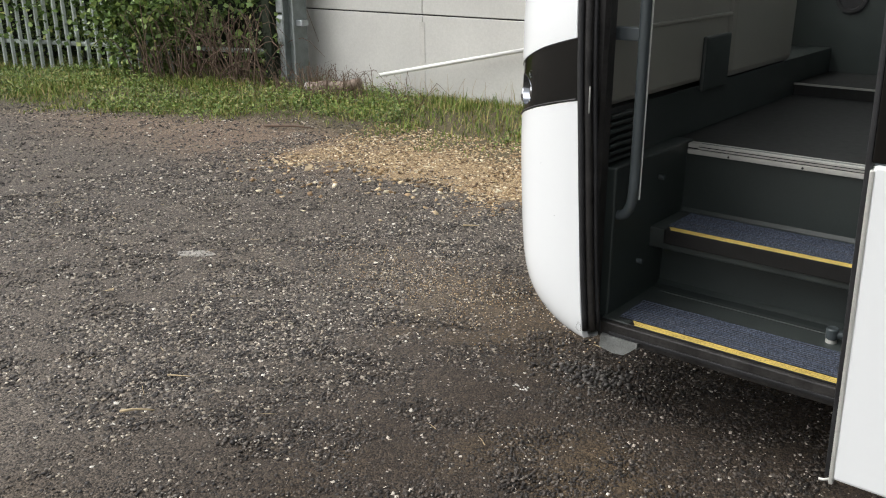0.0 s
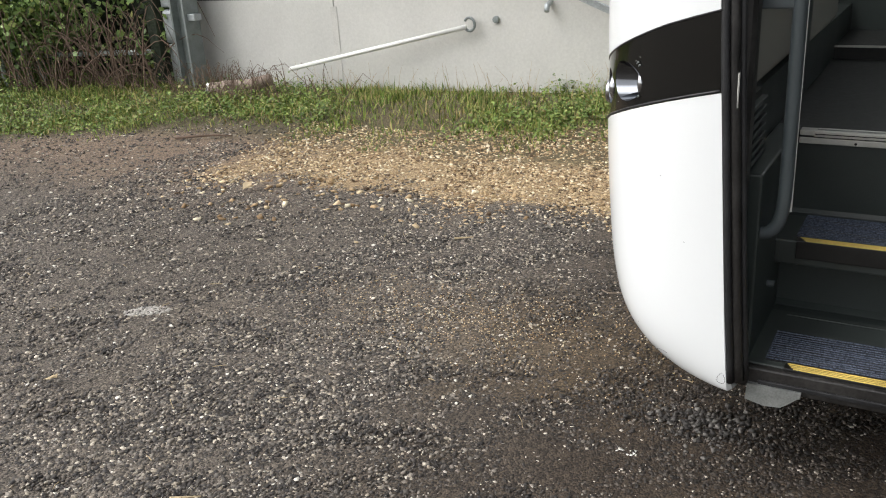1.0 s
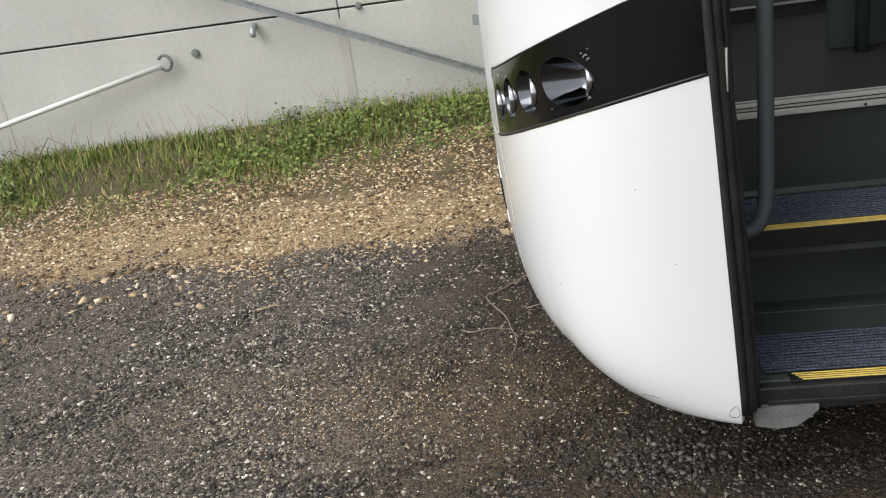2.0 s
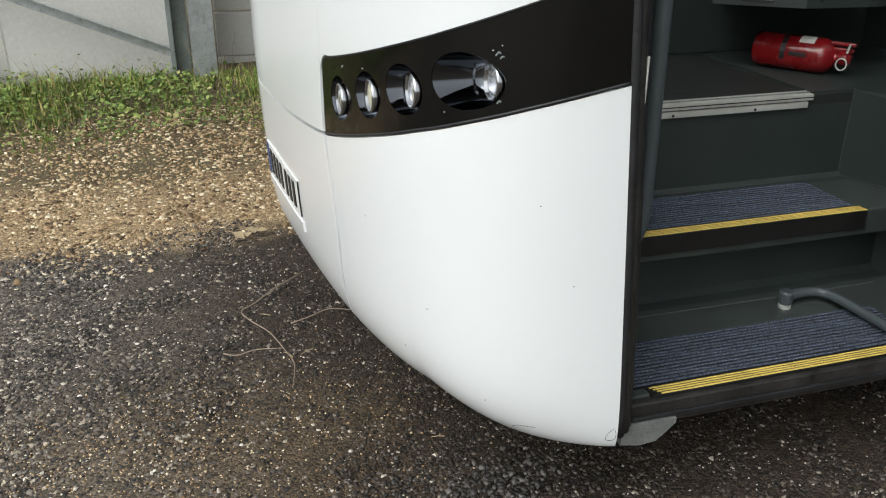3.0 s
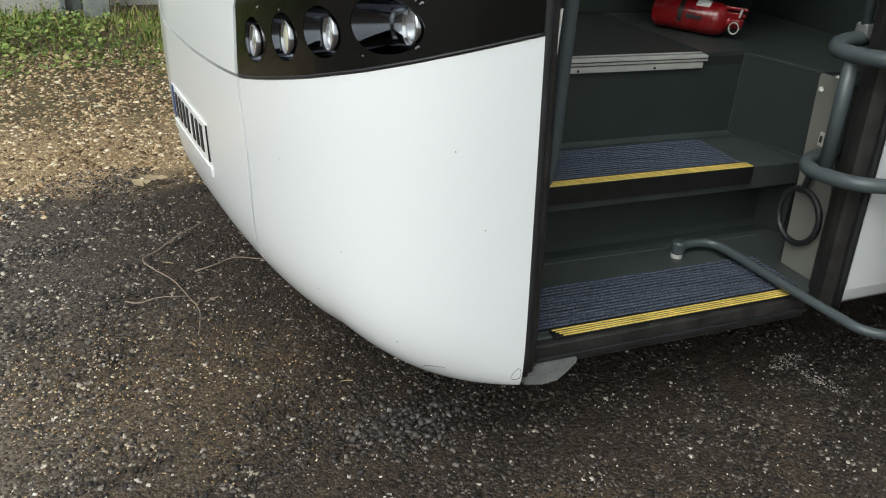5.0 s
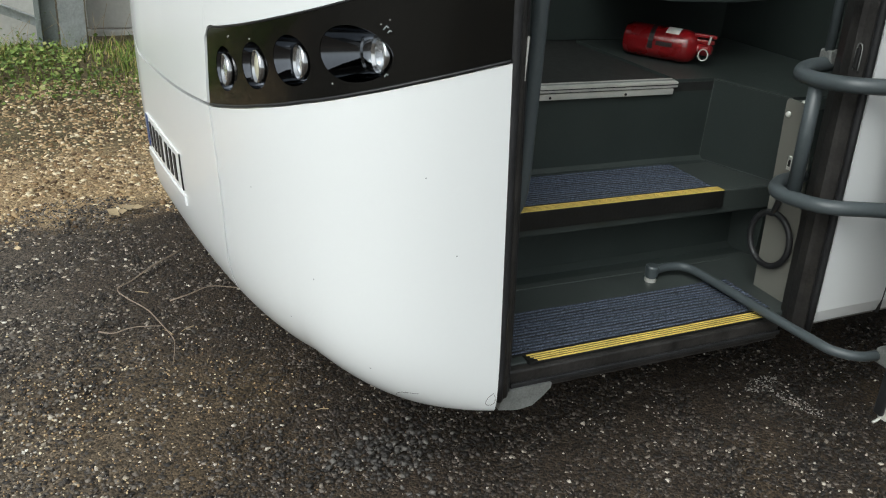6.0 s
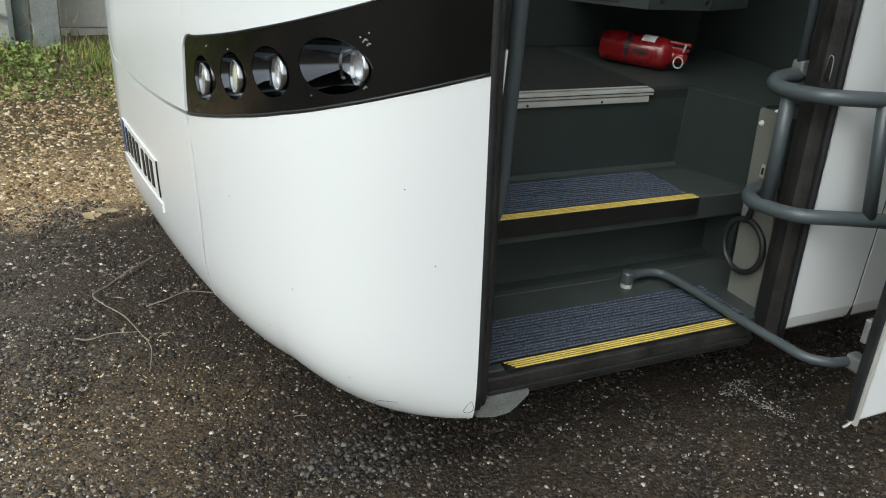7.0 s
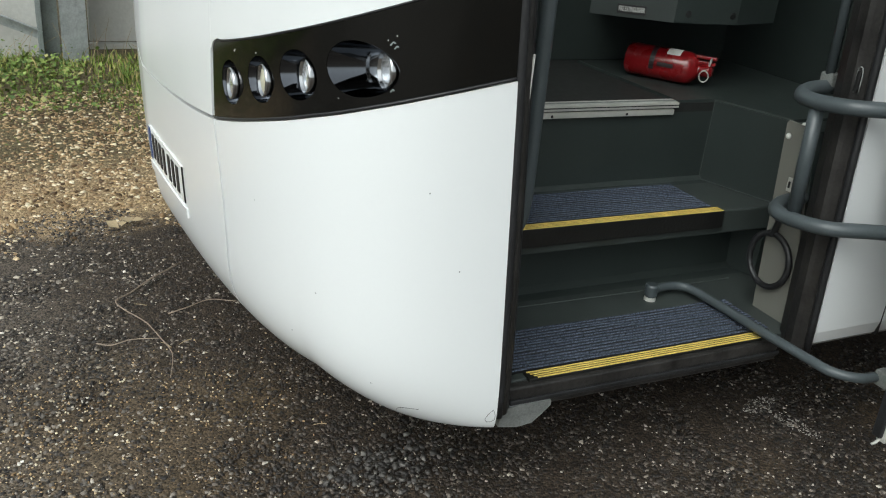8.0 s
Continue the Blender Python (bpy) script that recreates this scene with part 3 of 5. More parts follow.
def build_side():
    """Skin behind the door, the far side, the back and the floor close the body; the door frame stands at both sides of the opening."""
    prof = [(-0.086, 0.415), (-0.088, 1.17), (-0.086, 1.45), (-0.06, 1.45), (-0.06, 0.39), (-0.035, 0.365), (-0.062, 0.363), (-0.078, 0.38)]
    def lean(bm, upto=9.0):
        for v in bm.verts:
            if v.co.x < upto:
                v.co.x -= 0.06 * (v.co.z - 0.364)
        return bm
    part("side_panel", lean(prism(bmesh.new(), prof, 0.785, 1.018, "x"), 0.9), M_WHITE, coach, "white side panel behind the door")
    part("side_panel", prism(bmesh.new(), prof, 1.026, 9.5, "x"), M_WHITE, coach, "white side panel behind the door")
    g = part("side_windows", B(0.79, 9.5, -0.08, -0.072, 1.452, 2.752), M_GLASS, coach, "long tinted side glass")
    g.visible_shadow = False
    part("side_gap", B(1.0183, 1.0257, -0.0845, -0.05, 0.372, 1.44), M_BLACK, coach)
    part("far_side", B(-0.05, 9.5, 2.44, 2.484, 0.36, 1.5), M_WHITE, coach)
    g = part("far_windows", B(0.0, 9.5, 2.45, 2.458, 1.5, 2.755), M_GLASS, coach, "long tinted side glass")
    g.visible_shadow = False
    part("back_wall", B(9.5, 9.54, -0.08, 2.484, 0.36, 2.86), M_WHITE, coach)
    part("underfloor", B(-0.05, 9.5, 0.4, 2.4, 0.32, 0.352), M_BLACK, coach)
    part("underfloor", B(1.0, 9.5, -0.03, 0.4, 0.375, 0.40), M_BLACK, coach)
    # front door post: panel edge, two rubber lips and a hollow between
    def post(name, pts, r, mat, label=""):
        part(name, T(smooth_path(pts, 5), r, 10), mat, coach, label, smooth=True)
    for k, (dx, dy, r, mat) in enumerate(((0.008, 0.003, 0.010, M_RUBBER), (0.024, 0.018, 0.014, M_DUSTY), (0.041, 0.030, 0.008, M_RUBBER))):
        pts = []
        for z in (0.335, 0.6, 0.9, 1.2, 1.7, 2.75):
            p = shell(door_edge(z), min(z, 1.6))
            pts.append((p.x + dx, p.y + dy + 0.004, z))
        post("door_seal", pts, r, mat, "black rubber door seal")
    # highlight on the seal, modelled as a thin aluminium rod
    glint = [(-0.146, -0.072, z) for z in (1.04, 1.08, 1.12)]
    part("seal_glint", T(glint, 0.0025, 6), M_ALU, coach, "glint on the seal, modelled as a bright rod")
    jamb = [(-0.155, -0.03), (-0.135, -0.025), (-0.126, -0.01), (-0.126, 0.03), (-0.16, 0.03)]
    part("front_jamb", prism(bmesh.new(), jamb, 0.33, 2.755), M_DUSTY, coach, "black front door post")
    part("front_well_wall", B(-0.16, -0.095, 0.032, 0.60, 0.33, 0.858, bevel=0.006), M_GREYPAINT, coach, "dark grey wall in front of the steps")
    rear = [(0.79, 0.03), (0.760, -0.015), (0.752, -0.045), (0.757, -0.056), (0.762, -0.074), (0.774, -0.083), (0.784, -0.07), (0.794, 0.03)]
    part("rear_jamb", lean(prism(bmesh.new(), rear, 0.345, 2.755)), M_DUSTY, coach, "scuffed black rear door post")
    post("door_seal", [(0.765 - 0.06 * (z - 0.364), -0.088, z) for z in (0.36, 1, 2.74)], 0.009, M_RUBBER)
    part("lintel", B(-0.1, 0.79, -0.08, 0.0, 2.35, 2.755), M_DUSTY, coach)
    rim = [(0.755 - 0.06 * (z - 0.364), y, z) for y, z in ((-0.052, 1.03), (-0.052, 1.08), (-0.058, 1.09), (-0.066, 1.08), (-0.066, 1.03))]
    keeper = part("latch_keeper", T(smooth_path(rim, 3), 0.0015, 6), M_DULLMETAL, coach, "slotted bright lock keeper", smooth=True)
    part("latch_slot", B(0.708, 0.716, -0.064, -0.054, 1.035, 1.08, bevel=0.002), M_BLACK, keeper)


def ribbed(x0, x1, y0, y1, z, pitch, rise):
    """Carpet strip: ridges of pile along x with near-black grooves between them."""
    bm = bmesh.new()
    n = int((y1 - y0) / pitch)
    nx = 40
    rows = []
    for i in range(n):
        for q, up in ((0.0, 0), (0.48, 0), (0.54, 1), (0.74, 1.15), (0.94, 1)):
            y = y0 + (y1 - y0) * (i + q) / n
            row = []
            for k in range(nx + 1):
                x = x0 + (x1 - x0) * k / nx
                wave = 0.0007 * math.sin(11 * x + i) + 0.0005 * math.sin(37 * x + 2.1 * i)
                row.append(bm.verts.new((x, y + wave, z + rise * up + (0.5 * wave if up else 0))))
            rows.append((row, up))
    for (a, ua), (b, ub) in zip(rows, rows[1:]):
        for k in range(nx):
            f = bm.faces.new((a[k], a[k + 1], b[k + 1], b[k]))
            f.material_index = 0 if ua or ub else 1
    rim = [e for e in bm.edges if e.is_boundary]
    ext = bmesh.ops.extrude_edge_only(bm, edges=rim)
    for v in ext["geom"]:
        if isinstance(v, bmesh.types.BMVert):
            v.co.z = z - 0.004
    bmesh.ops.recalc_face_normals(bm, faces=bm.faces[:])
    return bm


def nosing(x0, x1, y, z, drop, cut=0.022, colour=M_YELLOW):
    """Black edge strip with four raised yellow ribs, mitred at the front corner."""
    base = part("step_edge", B(x0 - 0.005, x1, y, y + 0.0345, z - drop, z + 0.002, bevel=0.002), M_NOSING, coach, "black step edge with yellow ribs")
    for k in range(4):
        yy = y + 0.001 + k * 0.0082
        part("rib", B(x0 + cut * (1 - k / 4) - 0.004, x1 - 0.004, yy, yy + 0.0046, z + 0.0005, z + 0.0036, bevel=0.0008), colour, base, "worn yellow rib")
    return base


def build_steps():
    Z1, Z2, Z3 = 0.365, 0.604, 0.85
    part("tread", B(-0.105, 0.97, 0.012, 0.425, Z1 - 0.03, Z1 - 0.002, bevel=0.004), M_TREAD, coach, "dark grey lower step")
    part("sill", B(-0.105, 0.75, -0.012, 0.014, 0.30, Z1 - 0.006, bevel=0.005), M_DUSTY, coach, "scuffed black door sill")
    part("sill_trim", B(-0.06, 0.75, -0.02, -0.013, 0.318, 0.33, bevel=0.002), M_RUBBER, coach)
    nosing(0.0, 0.70, 0.0, Z1, 0.02)
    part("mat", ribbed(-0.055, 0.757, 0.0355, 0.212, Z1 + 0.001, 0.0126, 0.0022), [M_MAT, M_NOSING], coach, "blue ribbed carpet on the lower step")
    # coved riser
    cove = [(0.34, Z1 - 0.003), (0.392, Z1), (0.41, Z1 + 0.014), (0.416, Z2 - 0.07), (0.44, Z2 - 0.07), (0.44, Z1 - 0.02)]
    part("riser", prism(bmesh.new(), cove, -0.105, 0.97, "x"), M_GREYPAINT, coach, "dark grey coved riser")
    part("tread", B(-0.105, 0.97, 0.304, 0.56, Z2 - 0.075, Z2 - 0.002, bevel=0.006), M_TREAD, coach, "dark grey middle step")
    nosing(-0.034, 0.765, 0.292, Z2, 0.05)
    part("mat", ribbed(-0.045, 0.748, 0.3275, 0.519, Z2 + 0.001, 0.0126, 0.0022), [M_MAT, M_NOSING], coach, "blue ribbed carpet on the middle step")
    cove = [(0.52, Z2 - 0.002), (0.542, Z2), (0.552, Z2 + 0.012), (0.554, Z3 - 0.03), (0.59, Z3 - 0.03), (0.59, Z2 - 0.02)]
    part("riser", prism(bmesh.new(), cove, -0.105, 0.97, "x"), M_GREYPAINT, coach, "dark grey coved riser")
    part("cabin_floor", B(-0.2, 3.0, 0.553, 2.43, Z3 - 0.03, Z3 - 0.003), M_FLOOR, coach, "speckled dark cabin floor")
    edge = part("step_edge", B(-0.09, 0.742, 0.546, 0.585, Z3 - 0.012, Z3 + 0.003, bevel=0.002), M_ALU, coach, "ribbed aluminium step edge")
    part("edge_face", B(-0.09, 0.73, 0.543, 0.5525, Z3 - 0.035, Z3 - 0.018, bevel=0.002), M_ALU, edge)
    part("edge_face", B(-0.05, 0.742, 0.5415, 0.546, Z3 - 0.014, Z3 + 0.002, bevel=0.001), M_ALU, edge)
    for k, y in enumerate((0.556, 0.568)):
        part("rib", B(-0.045, 0.74, y, y + 0.006, Z3 + 0.002, Z3 + 0.006, bevel=0.001), M_DULLMETAL if k == 0 else M_ALU, edge)
    part("groove", B(-0.048, 0.741, 0.5408, 0.5422, Z3 - 0.0072, Z3 - 0.0045), M_BLACK, edge)
    for x in (0.06, 0.31, 0.56):
        part("screw", lathe(bmesh.new(), [(0.004, 0), (0.003, 0.002)], pose(x, 0.5425, Z3 - 0.028, 90, 0, 0), 10), M_BLACK, edge)
    # rear side of the step well, splayed towards the door
    wall = [(0.885, 0.60), (0.885, 0.556), (0.965, 0.32), (1.0, 0.32), (1.0, 0.60)]
    part("well_side", prism(bmesh.new(), wall, 0.36, Z3 - 0.001), M_GREYPAINT, coach, "dark grey splayed side of the step well")
    part("well_ledge", prism(bmesh.new(), [(0.745, 0.556), (0.888, 0.556), (0.967, 0.318), (1.4, 0.318), (1.4, 1.1), (0.745, 1.1)], Z3 - 0.004, Z3 + 0.006), M_GREYPAINT, coach)
    plate_edge = [(0.03, 0.36), (0.166, 0.36), (0.205, 0.884), (0.199, 0.892), (0.118, 0.892)]
    pl = part("cover_plate", prism(bmesh.new(), plate_edge, 0.82, 0.826, "x"), M_BEIGE, coach, "grey-beige cover plate with white buttons")
    part("post_lining", prism(bmesh.new(), [(0.025, 0.35), (0.160, 0.35), (0.198, 0.886), (0.11, 0.886)], 0.8262, 1.0, "x"), M_GREYPAINT, coach)
    for y, z, r, turn in ((0.189, 0.852, 0.0085, -90), (0.150, 0.893, 0.008, 0)):
        part("button", lathe(bmesh.new(), [(r, 0), (r * 0.8, 0.004), (r * 0.2, 0.006)], pose(0.82 if turn else 0.823, y, z, 0, turn, 0), 14), M_PAPER, pl, "white plastic button", smooth=True)
    part("keyhole", B(0.815, 0.8205, 0.134, 0.152, 0.714, 0.752, bevel=0.002), M_ALU, pl, "small bright lock")
    part("keyway", B(0.813, 0.8155, 0.140, 0.147, 0.724, 0.742, bevel=0.001), M_BLACK, pl)
    loop = [(0.803, 0.136 + 0.07 * math.cos(a), 0.52 + 0.075 * math.sin(a)) for a in np.linspace(1.2, 1.2 + 2 * math.pi, 28)] + [(0.80, 0.14, 0.60), (0.79, 0.12, 0.68)]
    part("rubber_loop", T(smooth_path(loop, 3), 0.0085, 10), M_RUBBER, coach, "black rubber cable loop", smooth=True)
    # swing arm of the door
    part("arm_pivot", lathe(bmesh.new(), [(0.014, 0.36), (0.014, 0.378), (0.0185, 0.378), (0.019, 0.406), (0.016, 0.411)], pose(0.541, 0.275, 0), 20), M_TUBE, coach, "grey pivot of the swing arm", smooth=False)
    part("pivot_collar", lathe(bmesh.new(), [(0.0165, 0.363), (0.0165, 0.372), (0.014, 0.374)], pose(0.541, 0.275, 0), 20), M_ALU, coach)
    arm = smooth_path([(0.541, 0.275, 0.392), (0.61, 0.286, 0.392), (0.66, 0.262, 0.391), (0.676, 0.165, 0.39), (0.684, 0.016, 0.39), (0.698, -0.15, 0.39), (0.708, -0.215, 0.39), (0.75, -0.256, 0.39), (0.80, -0.266, 0.39)], 6)
    part("swing_arm", T(arm, 0.0125, 12), M_TUBE, coach, "bent grey swing arm", smooth=True)
    # bracket under the front corner
    br = prism(bmesh.new(), [(-0.085, 0.318), (-0.088, 0.272), (-0.04, 0.262), (0.0, 0.266), (0.022, 0.284), (0.045, 0.306), (0.045, 0.318)], 0.0, 0.026)
    br.transform(Matrix.Rotation(radians(90), 4, "X"))
    part("bracket", br, M_DULLMETAL, coach, "dull metal bracket under the step")
    part("bracket", B(-0.085, 0.045, -0.02, 0.085, 0.296, 0.302, bevel=0.002), M_DULLMETAL, coach)
    # beads of sealant along the well's corners
    for a in ([(0.884, 0.551, 0.61), (0.884, 0.551, 0.85)], [(0.886, 0.556, 0.853), (0.966, 0.319, 0.853)], [(-0.05, 0.551, 0.606), (0.884, 0.551, 0.606), (0.962, 0.322, 0.606)],
              [(-0.05, 0.333, 0.3635), (0.53, 0.328, 0.3635), (0.88, 0.333, 0.3635)], [(-0.05, 0.309, 0.531), (0.955, 0.309, 0.531)]):
        part("sealant_bead", T(a, 0.0014, 6), M_BEAD, coach)
    for x, y, z in ((-0.095, 0.34, 0.77), (-0.095, 0.22, 0.5)):
        part("stop", T([(x, y, z), (x + 0.02, y, z)], 0.009, 10), M_TUBE, coach)


def build_handrail():
    path = smooth_path([(-0.125, 0.06, 0.708), (-0.088, 0.058, 0.702), (-0.060, 0.056, 0.724), (-0.047, 0.056, 0.78), (-0.046, 0.058, 0.92), (-0.050, 0.06, 1.4), (-0.055, 0.06, 2.3)], 6)
    rail = part("grab_rail", T(path, 0.0165, 14), M_TUBE, coach, "grey grab rail beside the steps", smooth=True)
    part("rail_strip", T([(-0.031, 0.070, 0.76), (-0.033, 0.072, 1.0), (-0.036, 0.077, 1.4), (-0.041, 0.077, 2.3)], 0.003, 6), M_PAPER, rail, "pale edge strip")
    part("rail_bracket", B(-0.16, -0.05, 0.05, 0.07, 1.245, 1.285, bevel=0.004), M_TUBE, rail)


def build_cabin():
    # vent grille and dashboard
    part("dash_lower", B(-0.36, -0.165, 0.13, 2.40, 0.85, 1.02), M_GREYPAINT, coach)
    grille = part("vent_grille", B(-0.20, -0.145, 0.04, 0.22, 0.86, 1.035), M_BLACK, coach, "black slatted vent")
    for k in range(7):
        part("slat", B(-0.148, -0.128, 0.045, 0.215, 0.868 + k * 0.023, 0.879 + k * 0.023, bevel=0.002), M_GREYPAINT, grille)
    part("dashboard", B(-0.33, -0.16, 0.07, 1.0, 1.035, 1.55, bevel=0.02), M_DASH, coach, "grey-beige dashboard")
    part("dashboard", B(-0.36, -0.15, 1.012, 1.75, 1.02, 1.6, bevel=0.03), M_DASH, coach, "grey-beige dashboard")
    part("dash_trim", B(-0.3, -0.152, 0.07, 1.0, 1.262, 1.275, bevel=0.003), M_DASH, coach)
    part("glove_flap", B(-0.165, -0.145, 0.76, 0.995, 1.0, 1.2, bevel=0.008), M_GREYPAINT, coach, "dark grey glove flap")
    part("platform", B(-0.2, 3.0, 1.88, 2.43, 0.845, 0.90), M_FLOOR, coach, "raised dark floor")
    part("platform_edge", B(-0.2, 3.0, 1.872, 1.882, 0.896, 0.904), M_ALU, coach)
    side = part("side_lining", B(-0.4, 3.0, 2.40, 2.44, 0.84, 1.5), M_GREYPAINT, coach, "dark grey far side lining")
    part("speaker_ring", lathe(bmesh.new(), [(0.075, 0), (0.075, 0.012), (0.06, 0.012), (0.055, 0.002)], pose(-0.1, 2.4, 1.27, 90, 0, 0), 24), M_RUBBER, side)
    # rear side of the entrance: recess with the shelf over the extinguisher
    part("recess_back", B(0.40, 3.0, 1.14, 1.18, 0.85, 1.55), M_GREYPAINT, coach, "dark grey partition behind the steps")
    part("recess_side", B(1.42, 1.46, 0.3, 1.16, 0.85, 1.5), M_GREYPAINT, coach)
    part("upright", T([(0.47, 1.06, 0.85), (0.45, 1.06, 2.6)], 0.02, 12), M_TUBE, coach, smooth=True)
    face = [(0.578, 0.829), (0.779, 0.679), (1.004, 0.658), (1.208, 0.712), (1.30, 1.14), (0.80, 1.14)]
    shelf = part("shelf", prism(bmesh.new(), face, 1.058, 1.16), M_GREYPAINT, coach, "dark grey angled shelf over the extinguisher")
    for x, y, turn in ((0.826, 0.675, -5.3), (0.985, 0.66, -5.3)):
        part("hole", lathe(bmesh.new(), [(0.011, 0), (0.008, 0.002)], pose(x, y, 1.084, 90, 0, turn), 14), M_BLACK, shelf)
    sign_at = pose(0.676, 0.7555, 1.082, 0, 0, -36.7)
    part("sign_plate", box(bmesh.new(), -0.043, 0.043, -0.0035, 0.0, -0.0135, 0.0135, bevel=0.001, m=sign_at), M_BLACK, shelf, "small black sign reading fire extinguisher")
    cu = bpy.data.curves.new("lettering", "FONT")
    cu.body, cu.size, cu.align_x, cu.align_y, cu.extrude = "FIRE EXTINGUISHER", 0.0155, "CENTER", "CENTER", 0.0004
    tx = new("lettering", cu)
    dg = bpy.context.evaluated_depsgraph_get()
    me = bpy.data.meshes.new_from_object(tx.evaluated_get(dg))
    bpy.data.objects.remove(tx)
    me.materials.clear()
    me.materials.append(M_PAPER)
    me.transform(sign_at @ Matrix.Translation((0, -0.0036, 0)) @ pose(0, 0, 0, 90, 0, 0) @ Matrix.Diagonal((0.56, 1.35, 1, 1)))
    ob = new("lettering", me)
    ob.parent = shelf
    tagged(ob, "white capitals")
    part("console", B(0.99, 1.19, 0.71, 0.9, 1.10, 1.4, bevel=0.03), M_GREYPAINT, coach)


def build_door():
    """Plug door standing open, parallel to the body behind the opening."""
    x0, x1, y0, y1 = 0.731, 1.50, -0.376, -0.356

    def lean(bm):
        for v in bm.verts:
            v.co.x -= 0.028 * (v.co.z - 0.3)
        return bm
    leaf = part("door", lean(B(x0 + 0.008, x1, y0, y1, 0.30, 1.07, bevel=0.008)), M_WHITE, coach, "open white plug door with dark glass")
    part("door_lip", lean(B(x0 + 0.002, x0 + 0.012, y0 - 0.003, y1 + 0.002, 0.288, 1.06, bevel=0.003)), M_ALU, leaf, "pale metal door edge")
    tip = [(x0 - 0.022, y1 - 0.01, 0.286), (x0 - 0.008, y1 - 0.01, 0.289), (x0 + 0.006, y1 - 0.01, 0.300)]
    part("lip_tip", T(smooth_path(tip, 3), 0.0035, 6), M_ALU, leaf, "bent end of the metal edge", smooth=True)
    part("door_seal", lean(B(x0 - 0.010, x0 + 0.003, y0 + 0.004, y1 + 0.008, 0.30, 2.3, bevel=0.004)), M_RUBBER, leaf, "black rubber edge")
    part("door_glass", lean(B(x0 + 0.003, x1, y0 + 0.004, y1 - 0.004, 1.074, 2.3, bevel=0.003)), M_GLOSSBLACK, leaf, "dark door glass")
    part("door_lining", lean(B(x0 + 0.055, x1, y1 + 0.001, y1 + 0.025, 0.32, 1.06, bevel=0.004)), M_GREYPAINT, leaf)
    part("arm_socket", B(0.795, 0.83, -0.332, -0.26, 0.372, 0.412, bevel=0.006), M_DULLMETAL, leaf)
    part("edge_catch", lean(B(x0 - 0.012, x0 + 0.012, y1 + 0.008, y1 + 0.022, 0.50, 0.56, bevel=0.003)), M_DULLMETAL, leaf, "small metal catch on the door edge")
    # two hairpin rails joined by an upright
    for z, pts in ((0.998, [(0.798, 0.085), (0.718, 0.075), (0.67, 0.045), (0.665, 0.0), (0.672, -0.06), (0.70, -0.108), (0.80, -0.165), (0.968, -0.25), (1.098, -0.325)]),
                   (0.708, [(0.807, 0.085), (0.727, 0.075), (0.679, 0.045), (0.676, 0.0), (0.684, -0.06), (0.712, -0.108), (0.80, -0.158), (0.97, -0.25), (1.12, -0.325)])):
        rise = [0.012, 0.008, 0.002]
        way = [(x, y, z + (rise[k] if k < 3 else 0.0045 * max(0, k - 3))) for k, (x, y) in enumerate(pts)]
        part("door_rail", T(smooth_path(way, 6), 0.0183, 14), M_TUBE, leaf, "grey tubular door rail", smooth=True)
    part("rail_upright", T([(0.676, 0.0, 0.995), (0.69, 0.0, 0.71)], 0.0175, 14), M_TUBE, leaf, smooth=True)
    part("rail_upright", T([(0.795, -0.163, 1.008), (0.838, -0.18, 0.722)], 0.0165, 14), M_TUBE, leaf, smooth=True)
    part("rail_shaft", T([(0.79, 0.085, 1.0), (0.775, 0.085, 1.3), (0.77, 0.085, 2.2)], 0.012, 10), M_TUBE, leaf, smooth=True)
    part("rail_clamp", B(0.776, 0.812, 0.066, 0.104, 1.005, 1.045, bevel=0.006), M_DULLMETAL, leaf)


